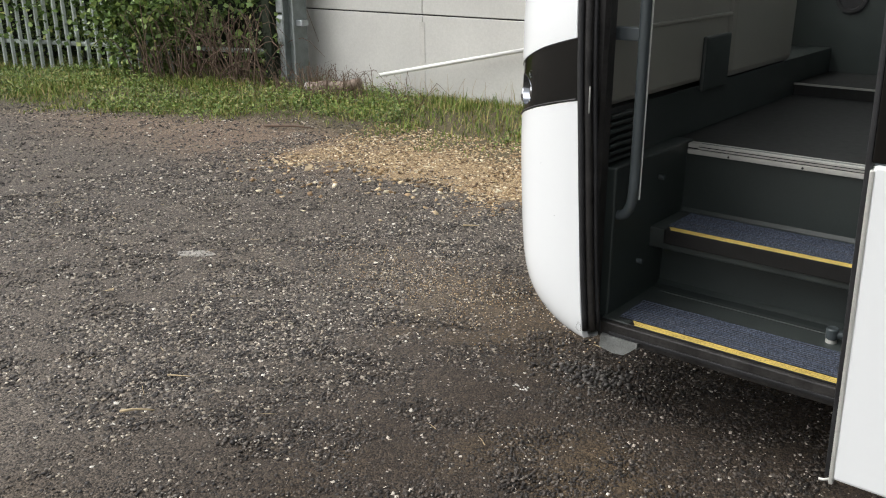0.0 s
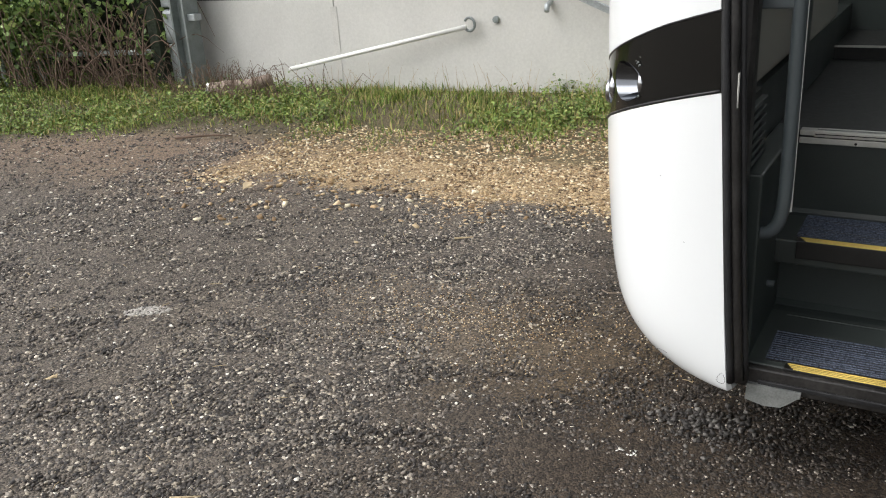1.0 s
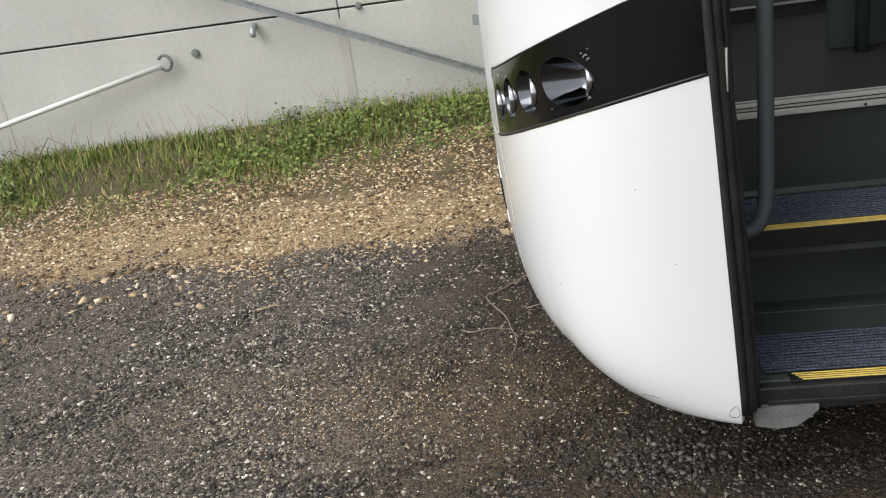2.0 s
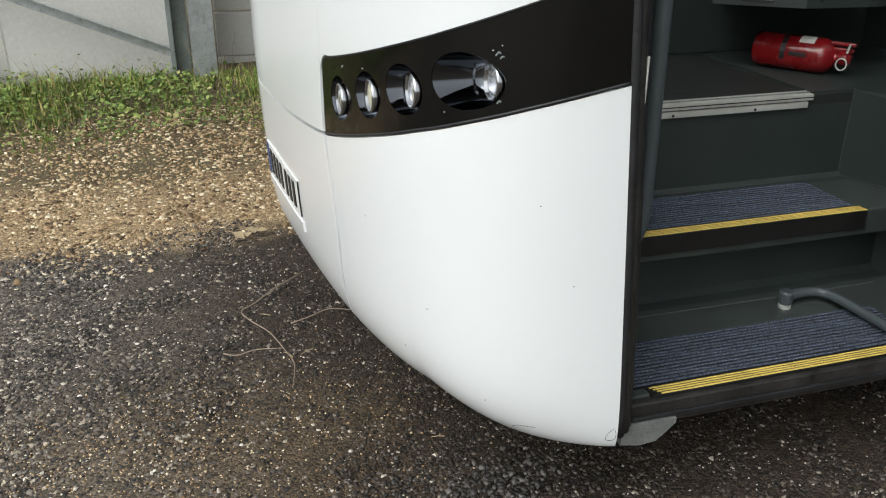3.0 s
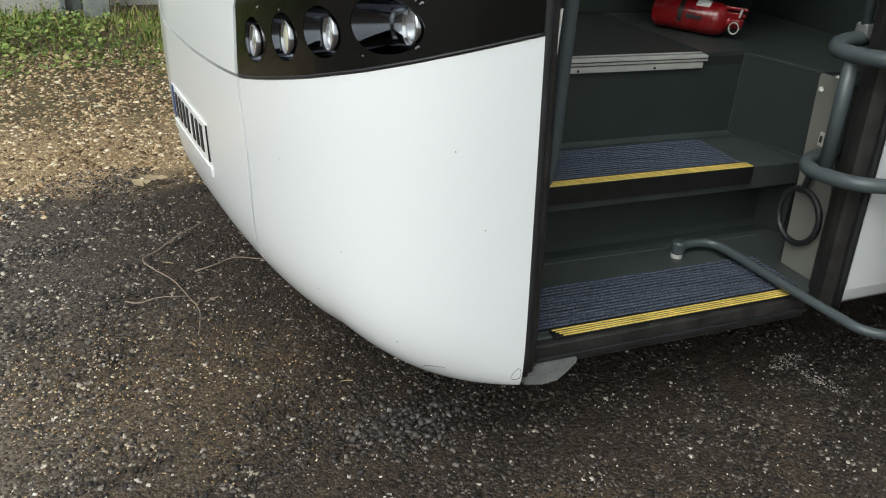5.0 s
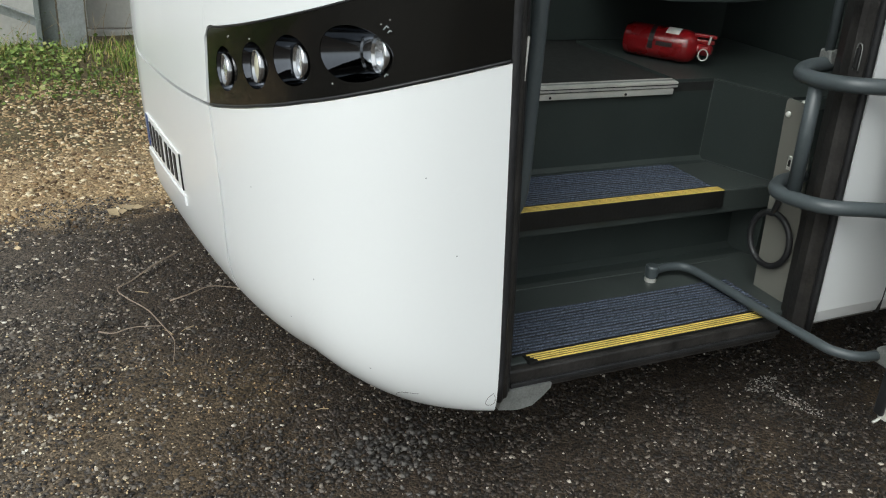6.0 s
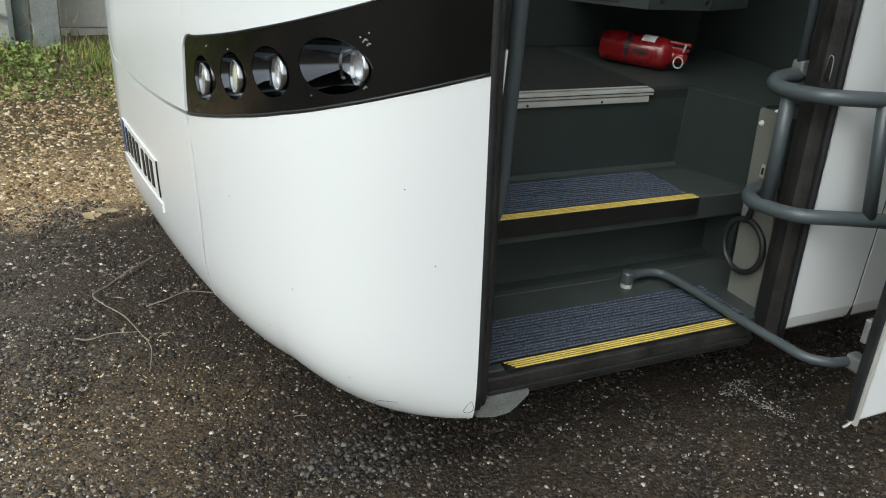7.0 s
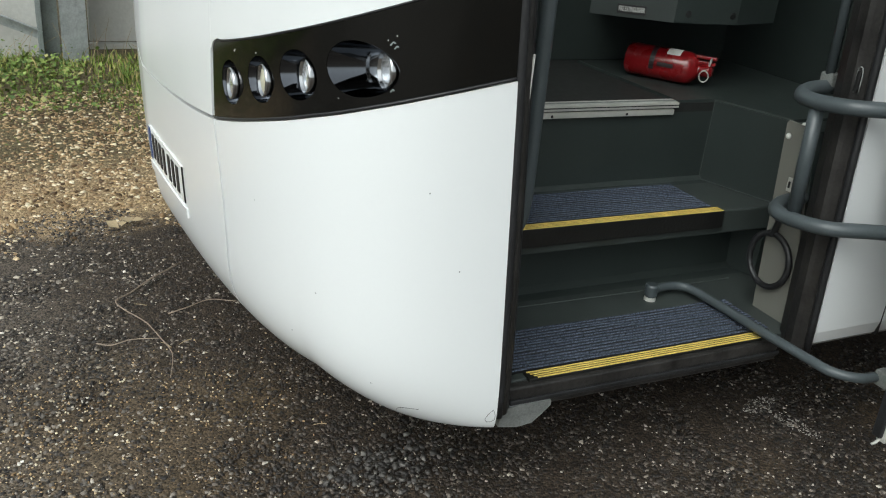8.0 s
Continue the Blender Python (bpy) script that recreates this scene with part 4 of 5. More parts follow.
def build_extinguisher():
    e = thing("fire_extinguisher", "red fire extinguisher lying on the dark floor ledge", "fire extinguisher", at=(0.88, 0.86, 0.858))
    m = pose(0.806, 0.903, 0.909, 0, 90, -56) @ Matrix.Diagonal((1, 1, 0.87, 1))
    r = 0.051
    body = lathe(bmesh.new(), [(r * 0.5, 0), (r * 0.9, 0.004), (r, 0.018), (r, 0.225), (r * 0.92, 0.245), (r * 0.65, 0.262), (r * 0.35, 0.27), (r * 0.3, 0.285)], m, 28)
    inv = Matrix.Translation(e.location).inverted()

    def p(name, bm, mat, label="", smooth=False):
        bm.transform(inv)
        return sharp_smooth(part(name, bm, mat, e, label)) if smooth else part(name, bm, mat, e, label)
    p("cylinder", body, M_RED, "glossy red cylinder", True)
    for a0, a1, z0, z1, mat in ((2.9, 3.9, 0.155, 0.205, M_PAPER), (3.2, 5.0, 0.10, 0.118, M_BLACK), (4.5, 4.75, 0.13, 0.19, M_DUSTY)):
        bm = bmesh.new()
        vs = [[bm.verts.new(m @ Vector((1.012 * r * math.cos(a), 1.012 * r * math.sin(a), z))) for a in np.linspace(a0, a1, 9)] for z in (z0, z1)]
        for i in range(8):
            bm.faces.new((vs[0][i], vs[0][i + 1], vs[1][i + 1], vs[1][i]))
        p("label", bm, mat, "printed label")
    p("valve", lathe(bmesh.new(), [(0.017, 0.275), (0.02, 0.285), (0.02, 0.31), (0.012, 0.32)], m, 16), M_RED, "red valve head", True)
    p("lever", box(bmesh.new(), -0.03, -0.018, -0.008, 0.008, 0.235, 0.325, bevel=0.003, m=m), M_RED, "red squeeze lever")
    p("lever", box(bmesh.new(), -0.046, -0.036, -0.008, 0.008, 0.25, 0.33, bevel=0.003, m=m), M_RED)
    ring = [m @ Vector((0.012 + 0.017 * math.cos(a), -0.03, 0.30 + 0.017 * math.sin(a))) for a in np.linspace(0, 2 * math.pi, 20)]
    p("pull_ring", T(ring, 0.0024, 8), M_ALU, "bright pull ring", True)
    p("pin", T([m @ Vector((-0.02, -0.022, 0.31)), m @ Vector((-0.045, -0.022, 0.315))], 0.0035, 8), M_ALU)


build_coach_skin()
build_lamp_cover()
build_number_plate()
build_side()
build_steps()
build_handrail()
build_cabin()
build_door()
build_extinguisher()


# ---- the yard's edge: concrete wall, posts, brace, pipes, fence ----
def build_wall():
    wall = new("wall_north", None)
    tagged(wall, "pale grey concrete panel wall with dark joints", "wall", kind="structure")
    y = 4.5
    for z0, z1 in ((-0.3, 0.862), (0.876, 1.9), (1.912, 2.9)):
        xs = [-6.5, -4.72, -1.93, -0.86]
        for a, b in zip(xs, xs[1:]):
            part("panel", B(a + 0.004, b - 0.004, y, y + 0.14, z0, z1, bevel=0.006), M_CONCRETE, wall)
    part("joint_bed", B(-6.5, -0.86, y + 0.02, y + 0.12, -0.3, 2.88), M_BLACK, wall)
    for x in (-4.72, -1.93):
        part("joint_strip", B(x - 0.035, x + 0.035, y - 0.004, y + 0.01, -0.2, 0.8), M_JOINT, wall, "grey mortar strip")
    # the next stretch, set back, of ribbed boards
    for k in range(9):
        part("board", B(-0.62, 6.0, 4.75, 4.8, -0.1 + k * 0.3, 0.19 + k * 0.3, bevel=0.008), M_CONCRETE, wall)
    hook = [Vector((-3.28, 4.46, 0.655)) + Vector((0.05 * math.cos(a), -0.01, 0.055 * math.sin(a))) for a in np.linspace(-2.6, 2.6, 18)]
    fit = tagged(new("wall_fittings"), "rusty ring and bolt holes in the concrete wall", "wall fitting")
    fit.location = (0, 0, 0)
    part("ring", T(hook, 0.012, 8), M_GALVDARK, fit, "dark steel ring", smooth=True)
    part("plug", lathe(bmesh.new(), [(0.032, 0), (0.028, 0.02), (0.01, 0.022)], pose(-3.05, 4.5, 0.69, 90, 0, 0), 14), M_GALVDARK, fit)
    part("spout", T([(-2.56, 4.5, 0.83), (-2.56, 4.43, 0.81), (-2.55, 4.39, 0.77)], 0.022, 10), M_GALV, fit, smooth=True)
    part("plug", lathe(bmesh.new(), [(0.026, 0), (0.022, 0.02), (0.01, 0.022)], pose(-1.78, 4.5, 0.87, 90, 0, 0), 14), M_GALVDARK, fit)


def build_posts():
    p = thing("fence_post", "grey-green steel post beside the concrete wall", "post", at=(-6.2, 4.3, 0))
    inv = Matrix.Translation((6.2, -4.3, 0))

    def q(name, bm, mat, label=""):
        bm.transform(inv)
        part(name, bm, mat, p, label)
    q("web", B(-6.46, -6.31, 4.24, 4.26, -0.3, 2.9, bevel=0.004), M_GALVDARK)
    q("flange", B(-6.48, -6.455, 4.16, 4.36, -0.3, 2.9, bevel=0.004), M_GALVDARK)
    q("flange", B(-6.315, -6.29, 4.16, 4.36, -0.3, 2.9, bevel=0.004), M_GALVDARK)
    q("bolt_plate", B(-6.33, -6.2, 4.20, 4.3, 0.70, 0.765, bevel=0.006), M_GALV, "bolted steel lug")
    b = thing("metal_box", "shiny galvanised box fixed beside the post", "box", at=(-6.5, 4.34, 0))
    inv2 = Matrix.Translation((6.5, -4.34, 0))
    for name, bm in (("case", B(-6.745, -6.53, 4.28, 4.42, 0.46, 0.80, bevel=0.04)), ("upper_case", B(-6.745, -6.52, 4.30, 4.42, 0.82, 2.2, bevel=0.01)),
                     ("lower_case", B(-6.745, -6.53, 4.32, 4.42, -0.1, 0.45, bevel=0.01))):
        bm.transform(inv2)
        part(name, bm, M_GALV, b)
    d = thing("dark_post", "dark weathered post in the hedge", "post", at=(-6.86, 4.3, 0))
    part("shaft", B(-0.07, 0.07, -0.06, 0.06, -0.2, 2.6, bevel=0.01), M_HEDGESHADE, d)
    g = thing("brace_post", "galvanised steel post with a sloping brace", "post", at=(-0.85, 4.38, 0))
    part("post", B(-0.08, -0.05, -0.06, 0.10, -0.3, 2.6, bevel=0.004), M_GALVDARK, g)
    part("post", B(-0.05, 0.04, 0.02, 0.035, -0.3, 2.6, bevel=0.004), M_GALVDARK, g)
    part("face_plate", B(0.05, 0.20, -0.02, 0.0, -0.3, 2.6, bevel=0.004), M_GALV, g, "spangled galvanised plate")
    part("bracket", B(-0.12, 0.0, -0.09, -0.05, 0.66, 0.735, bevel=0.005), M_GALV, g)
    ang = math.atan2(0.303 - 0.934, -0.95 + 2.457)
    L = 2.6
    m = Matrix.Translation((-0.06, 0.0, 0.315)) @ Matrix.Rotation(-ang, 4, "Y")
    part("brace", box(bmesh.new(), -L, 0, -0.03, -0.022, -0.028, 0.028, bevel=0.002, m=m), M_GALV, g, "sloping galvanised angle brace")
    part("brace_flange", box(bmesh.new(), -L, 0, -0.06, -0.03, 0.02, 0.028, bevel=0.002, m=m), M_GALV, g)


def build_pipes():
    w = thing("white_pipe", "long white plastic pipe leaning on the concrete wall", "pipe", at=(-5.15, 4.3, 0.25))
    part("pipe", T([(0, 0, 0), (1.84, 0.14, 0.385)], 0.021, 12), M_PIPE, w, smooth=True)
    c = thing("clay_pipe", "dirty clay pipe stub lying in dead weeds", "pipe", at=(-5.55, 4.0, 0.12))
    part("stub", T([(-0.33, -0.03, -0.02), (-0.2, 0, -0.02), (-0.19, 0, -0.02), (0.12, 0.05, 0.02), (0.3, 0.12, 0.06)], 0.055, 14), M_DIRTYPIPE, c, smooth=True)
    part("collar", T([(-0.19, 0, -0.02), (-0.06, 0.02, 0.0)], 0.07, 14), M_DIRTYPIPE, c, smooth=True)
    part("end", T([(-0.36, -0.035, -0.02), (-0.30, -0.025, -0.02)], 0.05, 14), M_PIPE, c, smooth=True)


def fence_line(t):
    """Along the palisade fence, t in metres from its joint with the post."""
    d = Vector((-0.945, -0.327))
    return -6.75 + d.x * t, 4.5 + d.y * t


def build_fence():
    f = thing("palisade_fence", "weathered grey steel palisade fence overgrown with ivy", "fence", at=(-6.75, 4.5, 0))
    inv = Matrix.Translation((6.75, -4.5, 0))
    ang = math.atan2(-0.327, -0.945)
    for z in (0.35, 1.75):
        a, b = fence_line(0.0), fence_line(7.5)
        bm = tube(bmesh.new(), [(a[0], a[1] + 0.05, z), (b[0], b[1] + 0.05, z)], 0.03, 6)
        bm.transform(inv)
        part("rail", bm, M_PALE, f)
    bm = bmesh.new()
    prof = [(-0.034, 0.012), (-0.012, -0.014), (0.012, -0.014), (0.034, 0.012), (0.03, 0.015), (0.01, -0.009), (-0.01, -0.009), (-0.03, 0.015)]
    prism(bm, prof, 0.0, 2.1)
    first = None
    for k in range(34):
        x, y = fence_line(1.72 + 0.158 * k)
        if first is None:
            ob = part("pale", bm, M_PALE, f)
            first = ob.data
        else:
            ob = new("pale", first)
            ob.parent = f
        ob.matrix_basis = inv @ Matrix.Translation((x, y, -0.02 + 0.02 * math.sin(k * 2.3))) @ Matrix.Rotation(ang + math.pi + 0.06 * math.sin(k * 1.7), 4, "Z") @ Matrix.Rotation(0.012 * math.sin(k * 3.1), 4, "Y")


build_wall()
build_posts()
build_pipes()
build_fence()


# ---- plants ----
def leaves(name, pos, size, mat, label, category, flat=0.4, lean=None):
    """Folded leaf blades, each of two quads, turned at random."""
    n = len(pos)
    base = np.array([(0, 0, 0), (0.5, -0.42, 0.12), (1.0, 0, 0.0), (0.5, 0.42, 0.12)])
    v = np.repeat(base[None], n, 0) * size[:, None, None]
    yaw, pitch, roll = rng.uniform(0, 2 * np.pi, n), rng.normal(-0.2, flat, n), rng.normal(0, flat, n)
    cr, sr = np.cos(roll)[:, None], np.sin(roll)[:, None]
    y, z = v[..., 1] * cr - v[..., 2] * sr, v[..., 1] * sr + v[..., 2] * cr
    cp, sp = np.cos(pitch)[:, None], np.sin(pitch)[:, None]
    x, z = v[..., 0] * cp + z * sp, -v[..., 0] * sp + z * cp
    cy, sy = np.cos(yaw)[:, None], np.sin(yaw)[:, None]
    out = np.stack([x * cy - y * sy, x * sy + y * cy, z], -1) + pos[:, None]
    idx = (np.arange(n) * 4)[:, None, None]
    f = (np.array([(0, 1, 2), (0, 2, 3)])[None] + idx).reshape(-1, 3)
    return tagged(from_arrays(name, out.reshape(-1, 3), f, mat), label, category, kind="stuff")


def clump_noise(x, y, k):
    return 0.5 + 0.25 * (np.sin(k * x + 1.3 * np.sin(0.7 * k * y)) + np.sin(1.3 * k * y + 1.7 * np.sin(0.9 * k * x + 1)))


def build_verge():
    n = 215000
    x, y = scatter(n, -13, 3.0, 1.0, 4.5)
    d = y - verge_edge(x) + 0.22 * np.sin(2.3 * x) * np.sin(5.1 * x + 1) + 0.12 * np.sin(11 * x) + rng.normal(0, 0.13, n)
    keep = (d > 0) & (rng.random(n) < np.clip(0.4 + d * 1.6, 0, 1) * np.clip((clump_noise(x, y, 2.7) + 0.35 * clump_noise(x + 3, y, 7.1) - 0.38) * 1.9, 0.25, 1)) & ((y < 4.48))
    x, y, d = x[keep], y[keep], d[keep]
    n = len(x)
    h = rng.gamma(4, 0.0105, n) * np.clip(0.5 + d, 0.5, 1.25) * (0.6 + 0.8 * clump_noise(x, y, 3.3))
    a, bend = rng.uniform(0, 2 * np.pi, n), rng.normal(0, 0.85, n)
    w = rng.uniform(0.0022, 0.0058, n)
    z0 = height(x, y) - 0.004
    ca, sa = np.cos(a), np.sin(a)
    lx, ly = bend * h * np.cos(a + 1.57), bend * h * np.sin(a + 1.57)
    v = np.stack([np.stack([x - w * ca, y - w * sa, z0], -1), np.stack([x + w * ca, y + w * sa, z0], -1),
                  np.stack([x + lx * 0.35 + w * 0.7 * ca, y + ly * 0.35 + w * 0.7 * sa, z0 + h * 0.6], -1),
                  np.stack([x + lx * 0.35 - w * 0.7 * ca, y + ly * 0.35 - w * 0.7 * sa, z0 + h * 0.6], -1),
                  np.stack([x + lx, y + ly, z0 + h], -1)], 1).reshape(-1, 3)
    i = np.arange(n)[:, None, None] * 5
    f = (np.array([(0, 1, 2), (0, 2, 3), (3, 2, 4)])[None] + i).reshape(-1, 3)
    tagged(from_arrays("grass", v, f, M_GRASS), "rough green grass with dry stalks along the wall", "grass", kind="stuff")
    # broad-leaved weeds in clumps
    m = 1150
    cx, cy = scatter(m, -11, 2.0, 1.2, 4.48)
    ok = (cy - verge_edge(cx) > 0.12) & (clump_noise(cx, cy, 1.9) + 0.4 * clump_noise(cx, cy + 2, 6.3) > 0.66)
    cx, cy = cx[ok], cy[ok]
    each = rng.integers(35, 110, len(cx))
    px, py = np.repeat(cx, each), np.repeat(cy, each)
    rad = np.repeat(rng.uniform(0.05, 0.2, len(cx)), each)
    px = px + rng.normal(0, 1, len(px)) * rad
    py = np.minimum(py + rng.normal(0, 1, len(py)) * rad, 4.47)
    pz = height(px, py) + np.abs(rng.normal(0.03, 0.03, len(px))) * np.repeat(rng.uniform(0.5, 2.2, len(cx)), each)
    leaves("weeds", np.stack([px, py, pz], -1), rng.uniform(0.012, 0.036, len(px)), M_WEED, "bright broad-leaved weeds among the grass", "weeds")


def build_hedge():
    n = 90000
    t = rng.uniform(-0.3, 7.0, n)
    fx, fy = -6.75 - 0.945 * t, 4.5 - 0.327 * t
    z = rng.beta(1.2, 1.0, n) * 2.3
    lump = clump_noise(t * 1.3, z * 1.6, 2.4)
    depth = rng.normal(0.0, 0.22, n) + 0.10
    dense = np.interp(t, [-0.3, 0.9, 1.3, 1.7, 2.2, 2.6, 3.2, 7.0], [0.14, 0.16, 0.75, 1.0, 1.0, 0.6, 0.4, 0.3]) * np.interp(z, [0, 0.3, 0.75, 2.3], [0.3, 0.4, 1, 1])
    keep = (rng.random(n) < dense) & (lump > np.interp(t, [0, 2, 4, 7], [0.42, 0.25, 0.5, 0.5]))
    out = np.where(t < 2.4, -0.22, 0.14)
    px, py = fx + 0.327 * (depth + out), fy - 0.945 * -(depth + out)
    pos = np.stack([px, py, z], -1)[keep]
    leaves("ivy_hedge", pos, rng.uniform(0.035, 0.095, keep.sum()), M_IVY, "dark green ivy and bramble hedge over the fence", "hedge", flat=0.7)
    # growth behind the fence as one sheet, the hedge's inner shade in its near-black
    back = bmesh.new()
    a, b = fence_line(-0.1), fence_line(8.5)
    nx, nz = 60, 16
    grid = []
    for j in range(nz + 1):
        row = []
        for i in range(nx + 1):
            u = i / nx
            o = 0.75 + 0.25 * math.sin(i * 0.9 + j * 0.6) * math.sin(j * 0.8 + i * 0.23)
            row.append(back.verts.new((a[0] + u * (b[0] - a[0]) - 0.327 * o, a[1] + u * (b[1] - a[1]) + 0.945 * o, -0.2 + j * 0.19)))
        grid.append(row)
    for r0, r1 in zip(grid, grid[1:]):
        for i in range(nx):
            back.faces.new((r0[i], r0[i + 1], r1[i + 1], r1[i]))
    tagged(mesh_object("undergrowth", back, M_HEDGESHADE, True), "dark sheet of growth behind the fence, hedge shade in its colour", "undergrowth", kind="stuff")
    # bramble stems and dead twigs
    bm = bmesh.new()
    for k in range(130):
        t = random.uniform(0.0, 1.7)
        x, y = -6.75 - 0.945 * t, 4.5 - 0.327 * t
        x, y = x + random.uniform(-0.2, 0.2), y - random.uniform(0.1, 0.55)
        h = random.uniform(0.12, 1.0)
        dx, dy = random.uniform(-1.1, 1.1), random.uniform(-0.35, 0.1)
        tube(bm, smooth_path([(x, y, 0.0), (x + dx * 0.3, y + dy * 0.3, h * 0.7), (x + dx * 0.7, y + dy * 0.7, h), (x + dx, y + dy, h * random.uniform(0.4, 0.9))], 3), random.uniform(0.004, 0.010), 4, 0.002)
    for k in range(240):
        x, y = -5.6 + random.gauss(0, 0.5), 3.95 + random.gauss(0, 0.2)
        dx, dy, dz = random.gauss(0, 0.25), random.gauss(0, 0.15), random.uniform(0.02, 0.3)
        tube(bm, [(x, y, 0.05), (x + dx * 0.5, y + dy * 0.5, 0.06 + dz), (x + dx, y + dy, 0.05 + dz * random.uniform(0.2, 1.3))], random.uniform(0.002, 0.005), 4, 0.001)
    tagged(mesh_object("dead_twigs", bm, M_TWIG), "tangle of brown bramble stems and dead twigs", "twigs", kind="stuff")
    # dry stalks along the wall's foot
    bm = bmesh.new()
    for k in range(170):
        x, y = random.uniform(-5.2, 1.0), 4.47 - abs(random.gauss(0, 0.22))
        h = random.uniform(0.08, 0.28)
        dx, dy = random.gauss(0, 0.07), random.gauss(0, 0.05)
        z = float(height(np.array(x), np.array(y)))
        tube(bm, [(x, y, z), (x + dx * 0.4, y + dy * 0.4 - 0.01, z + h * 0.6), (x + dx, min(y + dy, 4.48), z + h)], 0.0022, 4, 0.001)
    tagged(mesh_object("dry_stalks", bm, M_STRAW), "thin dry stalks along the wall", "stalks", kind="stuff")


def build_litter():
    """Single twigs, leaves and pale stones lying on the gravel."""
    def stick(name, pts, r, mat, label, cat, group=""):
        z = 0.012
        ob = mesh_object(name, T(smooth_path([(x, y, float(height(np.array(x), np.array(y))) + z + dz) for x, y, dz in pts], 4), r, 6, r * 0.5), mat, True)
        return tagged(ob, label, cat, group)
    stick("fallen_twig", [(-0.55, 1.55, 0.01), (-0.66, 1.45, 0.012), (-0.74, 1.36, 0.01), (-0.79, 1.31, 0.014), (-0.775, 1.25, 0.012), (-0.725, 1.14, 0.02), (-0.705, 1.1, 0.012), (-0.69, 1.03, 0.015), (-0.668, 0.94, 0.012), (-0.672, 0.88, 0.012), (-0.69, 0.8, 0.006)], 0.0028, M_BARETWIG, "thin crooked brown twig on dark gravel", "twig")
    stick("fallen_twig", [(-0.87, 1.06, 0.004), (-0.83, 1.03, 0.008), (-0.77, 1.04, 0.012), (-0.69, 1.02, 0.014)], 0.0026, M_BARETWIG, "thin crooked brown twig on dark gravel", "twig")
    stick("fallen_twig", [(-0.64, 1.19, 0.004), (-0.58, 1.2, 0.012), (-0.50, 1.24, 0.01), (-0.42, 1.2, 0.012), (-0.34, 1.17, 0.012)], 0.0026, M_BARETWIG, "thin crooked brown twig on dark gravel", "twig")
    stick("straw_stalk", [(-1.35, -1.03, 0.0), (-1.31, -1.0, 0.01), (-1.27, -0.95, 0.0)], 0.006, M_STRAW, "pale broken straw on the gravel", "straw")
    stick("straw_stalk", [(-1.46, -0.77, 0.0), (-1.38, -0.73, 0.005)], 0.004, M_STRAW, "pale broken straw on the gravel", "straw")
    stick("fallen_stick", [(-4.85, 2.5, 0.01), (-4.6, 2.62, 0.02), (-4.45, 2.7, 0.01)], 0.012, M_TWIG, "grey stick at the edge of the grass", "stick")
    stick("fallen_stick", [(-1.75, 1.38, 0.0), (-1.66, 1.41, 0.01)], 0.006, M_STRAW, "pale broken straw on the gravel", "straw")
    # crushed pale patch and chalky smear
    def patch_of(name, cx, cy, rx, ry, k, mat, label, size=0.012, turn=0.0):
        a, q = rng.uniform(0, 2 * np.pi, k), np.sqrt(rng.random(k))
        u, w = rx * q * np.cos(a), ry * q * np.sin(a)
        stones(name, cx + u * np.cos(turn) - w * np.sin(turn), cy + u * np.sin(turn) + w * np.cos(turn), rng.uniform(0.4, 1, k) * size, mat, label, 0.4, 0.1)
    M_CHALK = material("chalky_crumbs", (0.40, 0.38, 0.345), 0.9, vary=0.25, scale=40, bump=0.2)
    patch_of("pale_patch", -2.54, 0.125, 0.10, 0.045, 420, M_CHALK, "crushed pale stone in the gravel", 0.016, 0.6)
    patch_of("chalk_smear", 0.95, 0.16, 0.075, 0.03, 150, M_CHALK, "pale dry smear on the gravel", 0.009, 0.2)
    patch_of("chalk_smear", 0.98, 0.05, 0.03, 0.085, 150, M_CHALK, "pale dry smear on the gravel", 0.008, 0.3)
    patch_of("white_chips", -0.41, 0.0, 0.035, 0.02, 14, M_PAPER, "few white stone chips", 0.014)
    for x, y, r in ((-3.34, 1.6, 0.045), (-0.68, 1.98, 0.035), (-2.4, -0.46, 0.025), (-0.72, 1.93, 0.03)):
        pos = np.array([(x, y, float(height(np.array(x), np.array(y))) + 0.022), (x + 0.01, y + 0.008, float(height(np.array(x), np.array(y))) + 0.026)])
        ob = leaves("fallen_leaf", pos, np.array([r * 2, r * 1.4]), M_STRAW, "curled dry yellow leaf on the gravel", "leaf", flat=0.15)
        ob["kind"] = "thing"


def build_straw():
    bm = bmesh.new()
    for k in range(120):
        x, y = (random.uniform(-4.2, -0.2), random.uniform(-1.0, 3.0)) if k % 3 else (random.gauss(-3.0, 0.6), random.gauss(1.9, 0.35))
        a, L = random.uniform(0, 6.28), random.uniform(0.02, 0.07)
        z = float(height(np.array(x), np.array(y))) + 0.013
        tube(bm, [(x, y, z), (x + L * 0.5 * math.cos(a), y + L * 0.5 * math.sin(a), z + 0.002), (x + L * math.cos(a + 0.2), y + L * math.sin(a), z)], random.uniform(0.001, 0.002), 4, 0.0008)
    tagged(mesh_object("straw_litter", bm, M_STRAW), "bits of straw and wood strewn on the gravel", "litter", kind="stuff")


build_straw()
build_ground()
build_verge()
build_hedge()
build_litter()


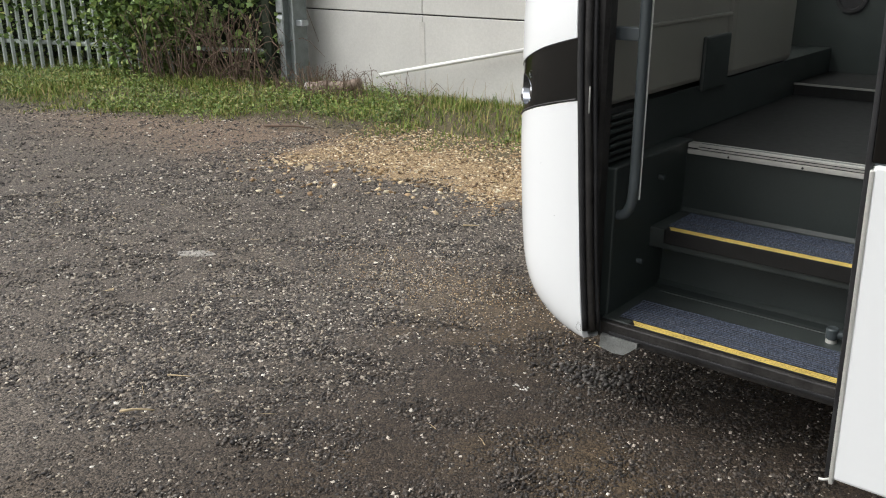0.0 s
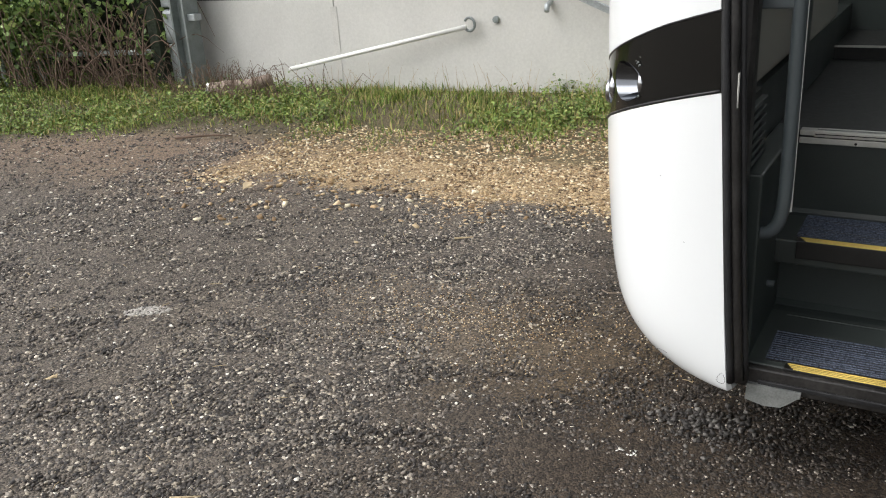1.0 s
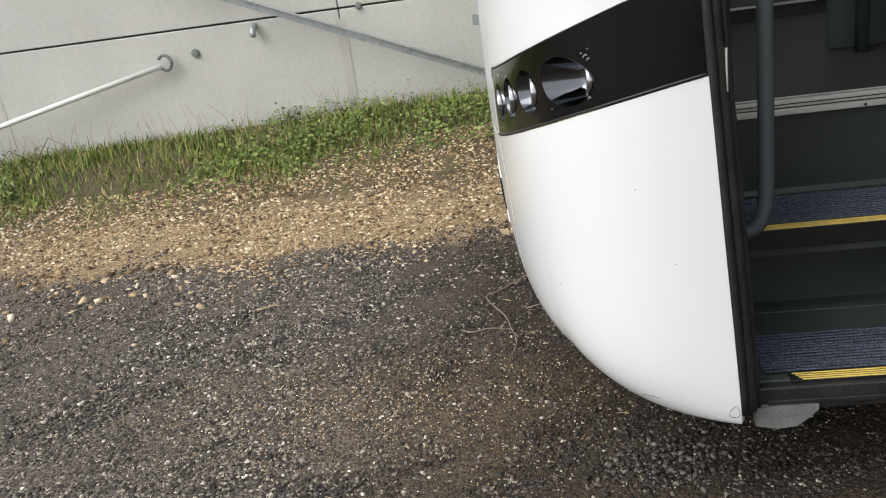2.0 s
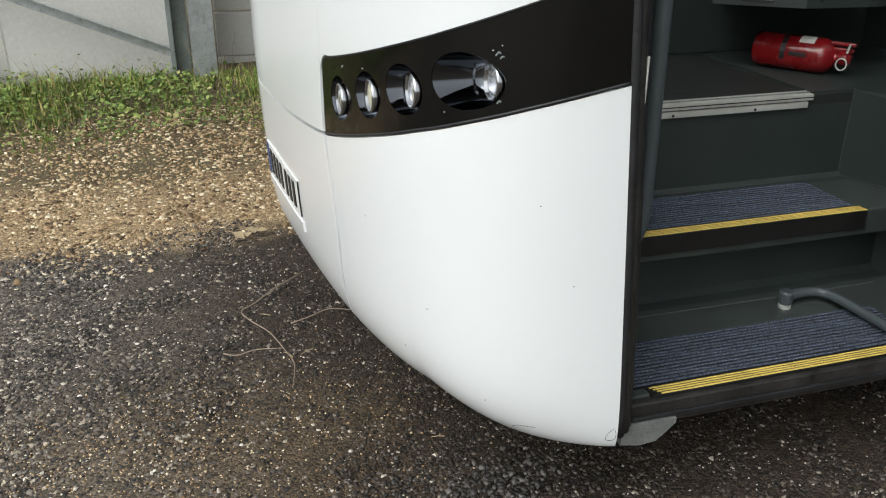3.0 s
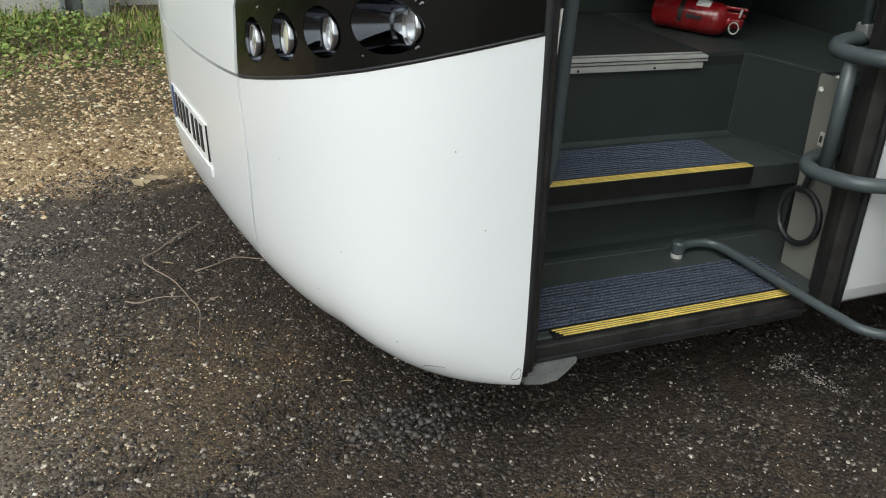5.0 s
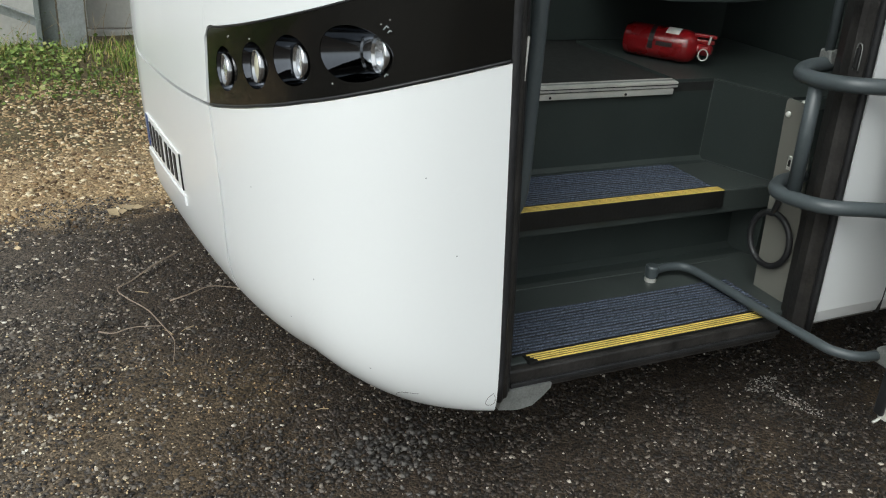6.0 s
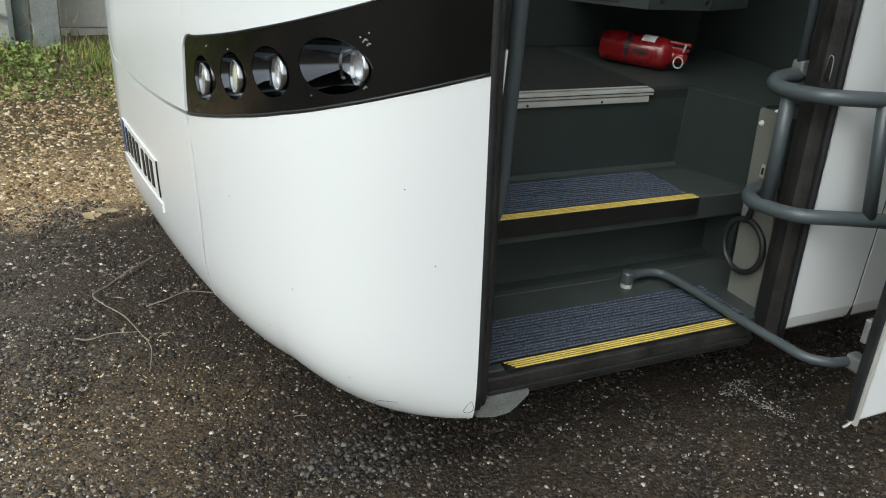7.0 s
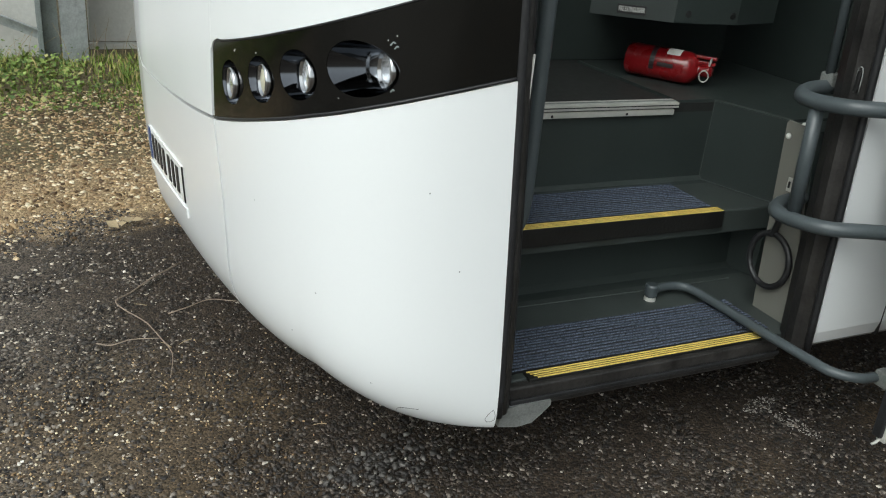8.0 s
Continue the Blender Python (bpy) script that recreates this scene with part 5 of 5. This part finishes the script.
# ---- loose gravel ----
def build_gravel():
    parts = []
    for n, x0, x1, y0, y1, s0, s1 in ((115000, -2.2, 2.0, -0.9, 2.2, 0.0055, 0.018), (52000, -4.5, -1.2, -1.2, 2.6, 0.007, 0.021), (22000, -9, -3.5, -1.0, 3.2, 0.01, 0.028),
                                      (24000, -1.6, 2.2, -1.5, 0.5, 0.005, 0.017)):
        x, y = scatter(n, x0, x1, y0, y1)
        keep = ~bed_mask(x, y) & (y < verge_edge(x) + 0.1)
        worn = np.hypot((x - WORN[0]) * 0.55, y - WORN[1]) + 0.1 * np.sin(9 * x + 4 * y) < 0.42
        keep &= ~(worn & (rng.random(n) < 0.3))
        parts.append((x[keep], y[keep], s0 + (s1 - s0) * rng.random(keep.sum()) ** 2.2))
    x, y, s = (np.concatenate(q) for q in zip(*parts))
    # x sorts stones into the coach-shaded colours and the paler ones
    paler = rng.random(len(x)) < sstep(0.35, 1.6, -x)
    stones("dark_gravel", x[~paler], y[~paler], s[~paler], M_STONE, "dark grey loose gravel with pale chips", 0.5, 0.27)
    stones("paler_gravel", x[paler], y[paler], s[paler] * 1.12, M_PALERSTONE, "mixed grey and cream loose gravel, paler away from the coach's painted shade", 0.5, 0.27)
    x, y = rng.normal(CX, 0.10, 330), rng.normal(CY, 0.065, 330)
    stones("grey_stones", x, y, 0.008 + 0.015 * rng.random(330) ** 1.8, M_GREYSTONE, "small heap of larger clean grey stones", 0.6, 0.1)
    x, y = rng.normal(-3.0, 0.55, 170), rng.normal(1.75, 0.28, 170)
    stones("pale_chips", x, y, rng.uniform(0.018, 0.05, 170), M_TANSTONE, "larger cream chips strewn beside the gravel bed", 0.4, 0.1)
    x, y = scatter(230, -3.5, 1.2, -1.0, 2.2)
    stones("white_pebbles", x, y, rng.uniform(0.007, 0.016, 230), M_PALEPEBBLE, "white pebbles strewn over the dark gravel", 0.5, 0.1)
    x, y = scatter(5200, -3.6, 1.3, -1.2, 2.2)
    stones("pale_grit", x, y, rng.uniform(0.0028, 0.0075, 5200), M_PALEPEBBLE, "tiny pale grit between the dark stones", 0.6, -0.15)
    x, y = rng.normal(WORN[0], 0.45, 2600), rng.normal(WORN[1], 0.2, 2600)
    stones("tan_grit", x, y, rng.uniform(0.003, 0.008, 2600), M_TANSTONE, "fine tan grit over the worn strip", 0.6, -0.1)
    x, y = scatter(88000, -4.6, 2.4, 1.5, 4.2)
    keep = bed_mask(x, y) & (y < verge_edge(x) + 0.35)
    x, y = x[keep], y[keep]
    stones("tan_gravel", x, y, 0.007 + 0.024 * rng.random(len(x)) ** 2.2, M_TANSTONE, "tan and cream flint gravel", flat=0.45)


build_gravel()
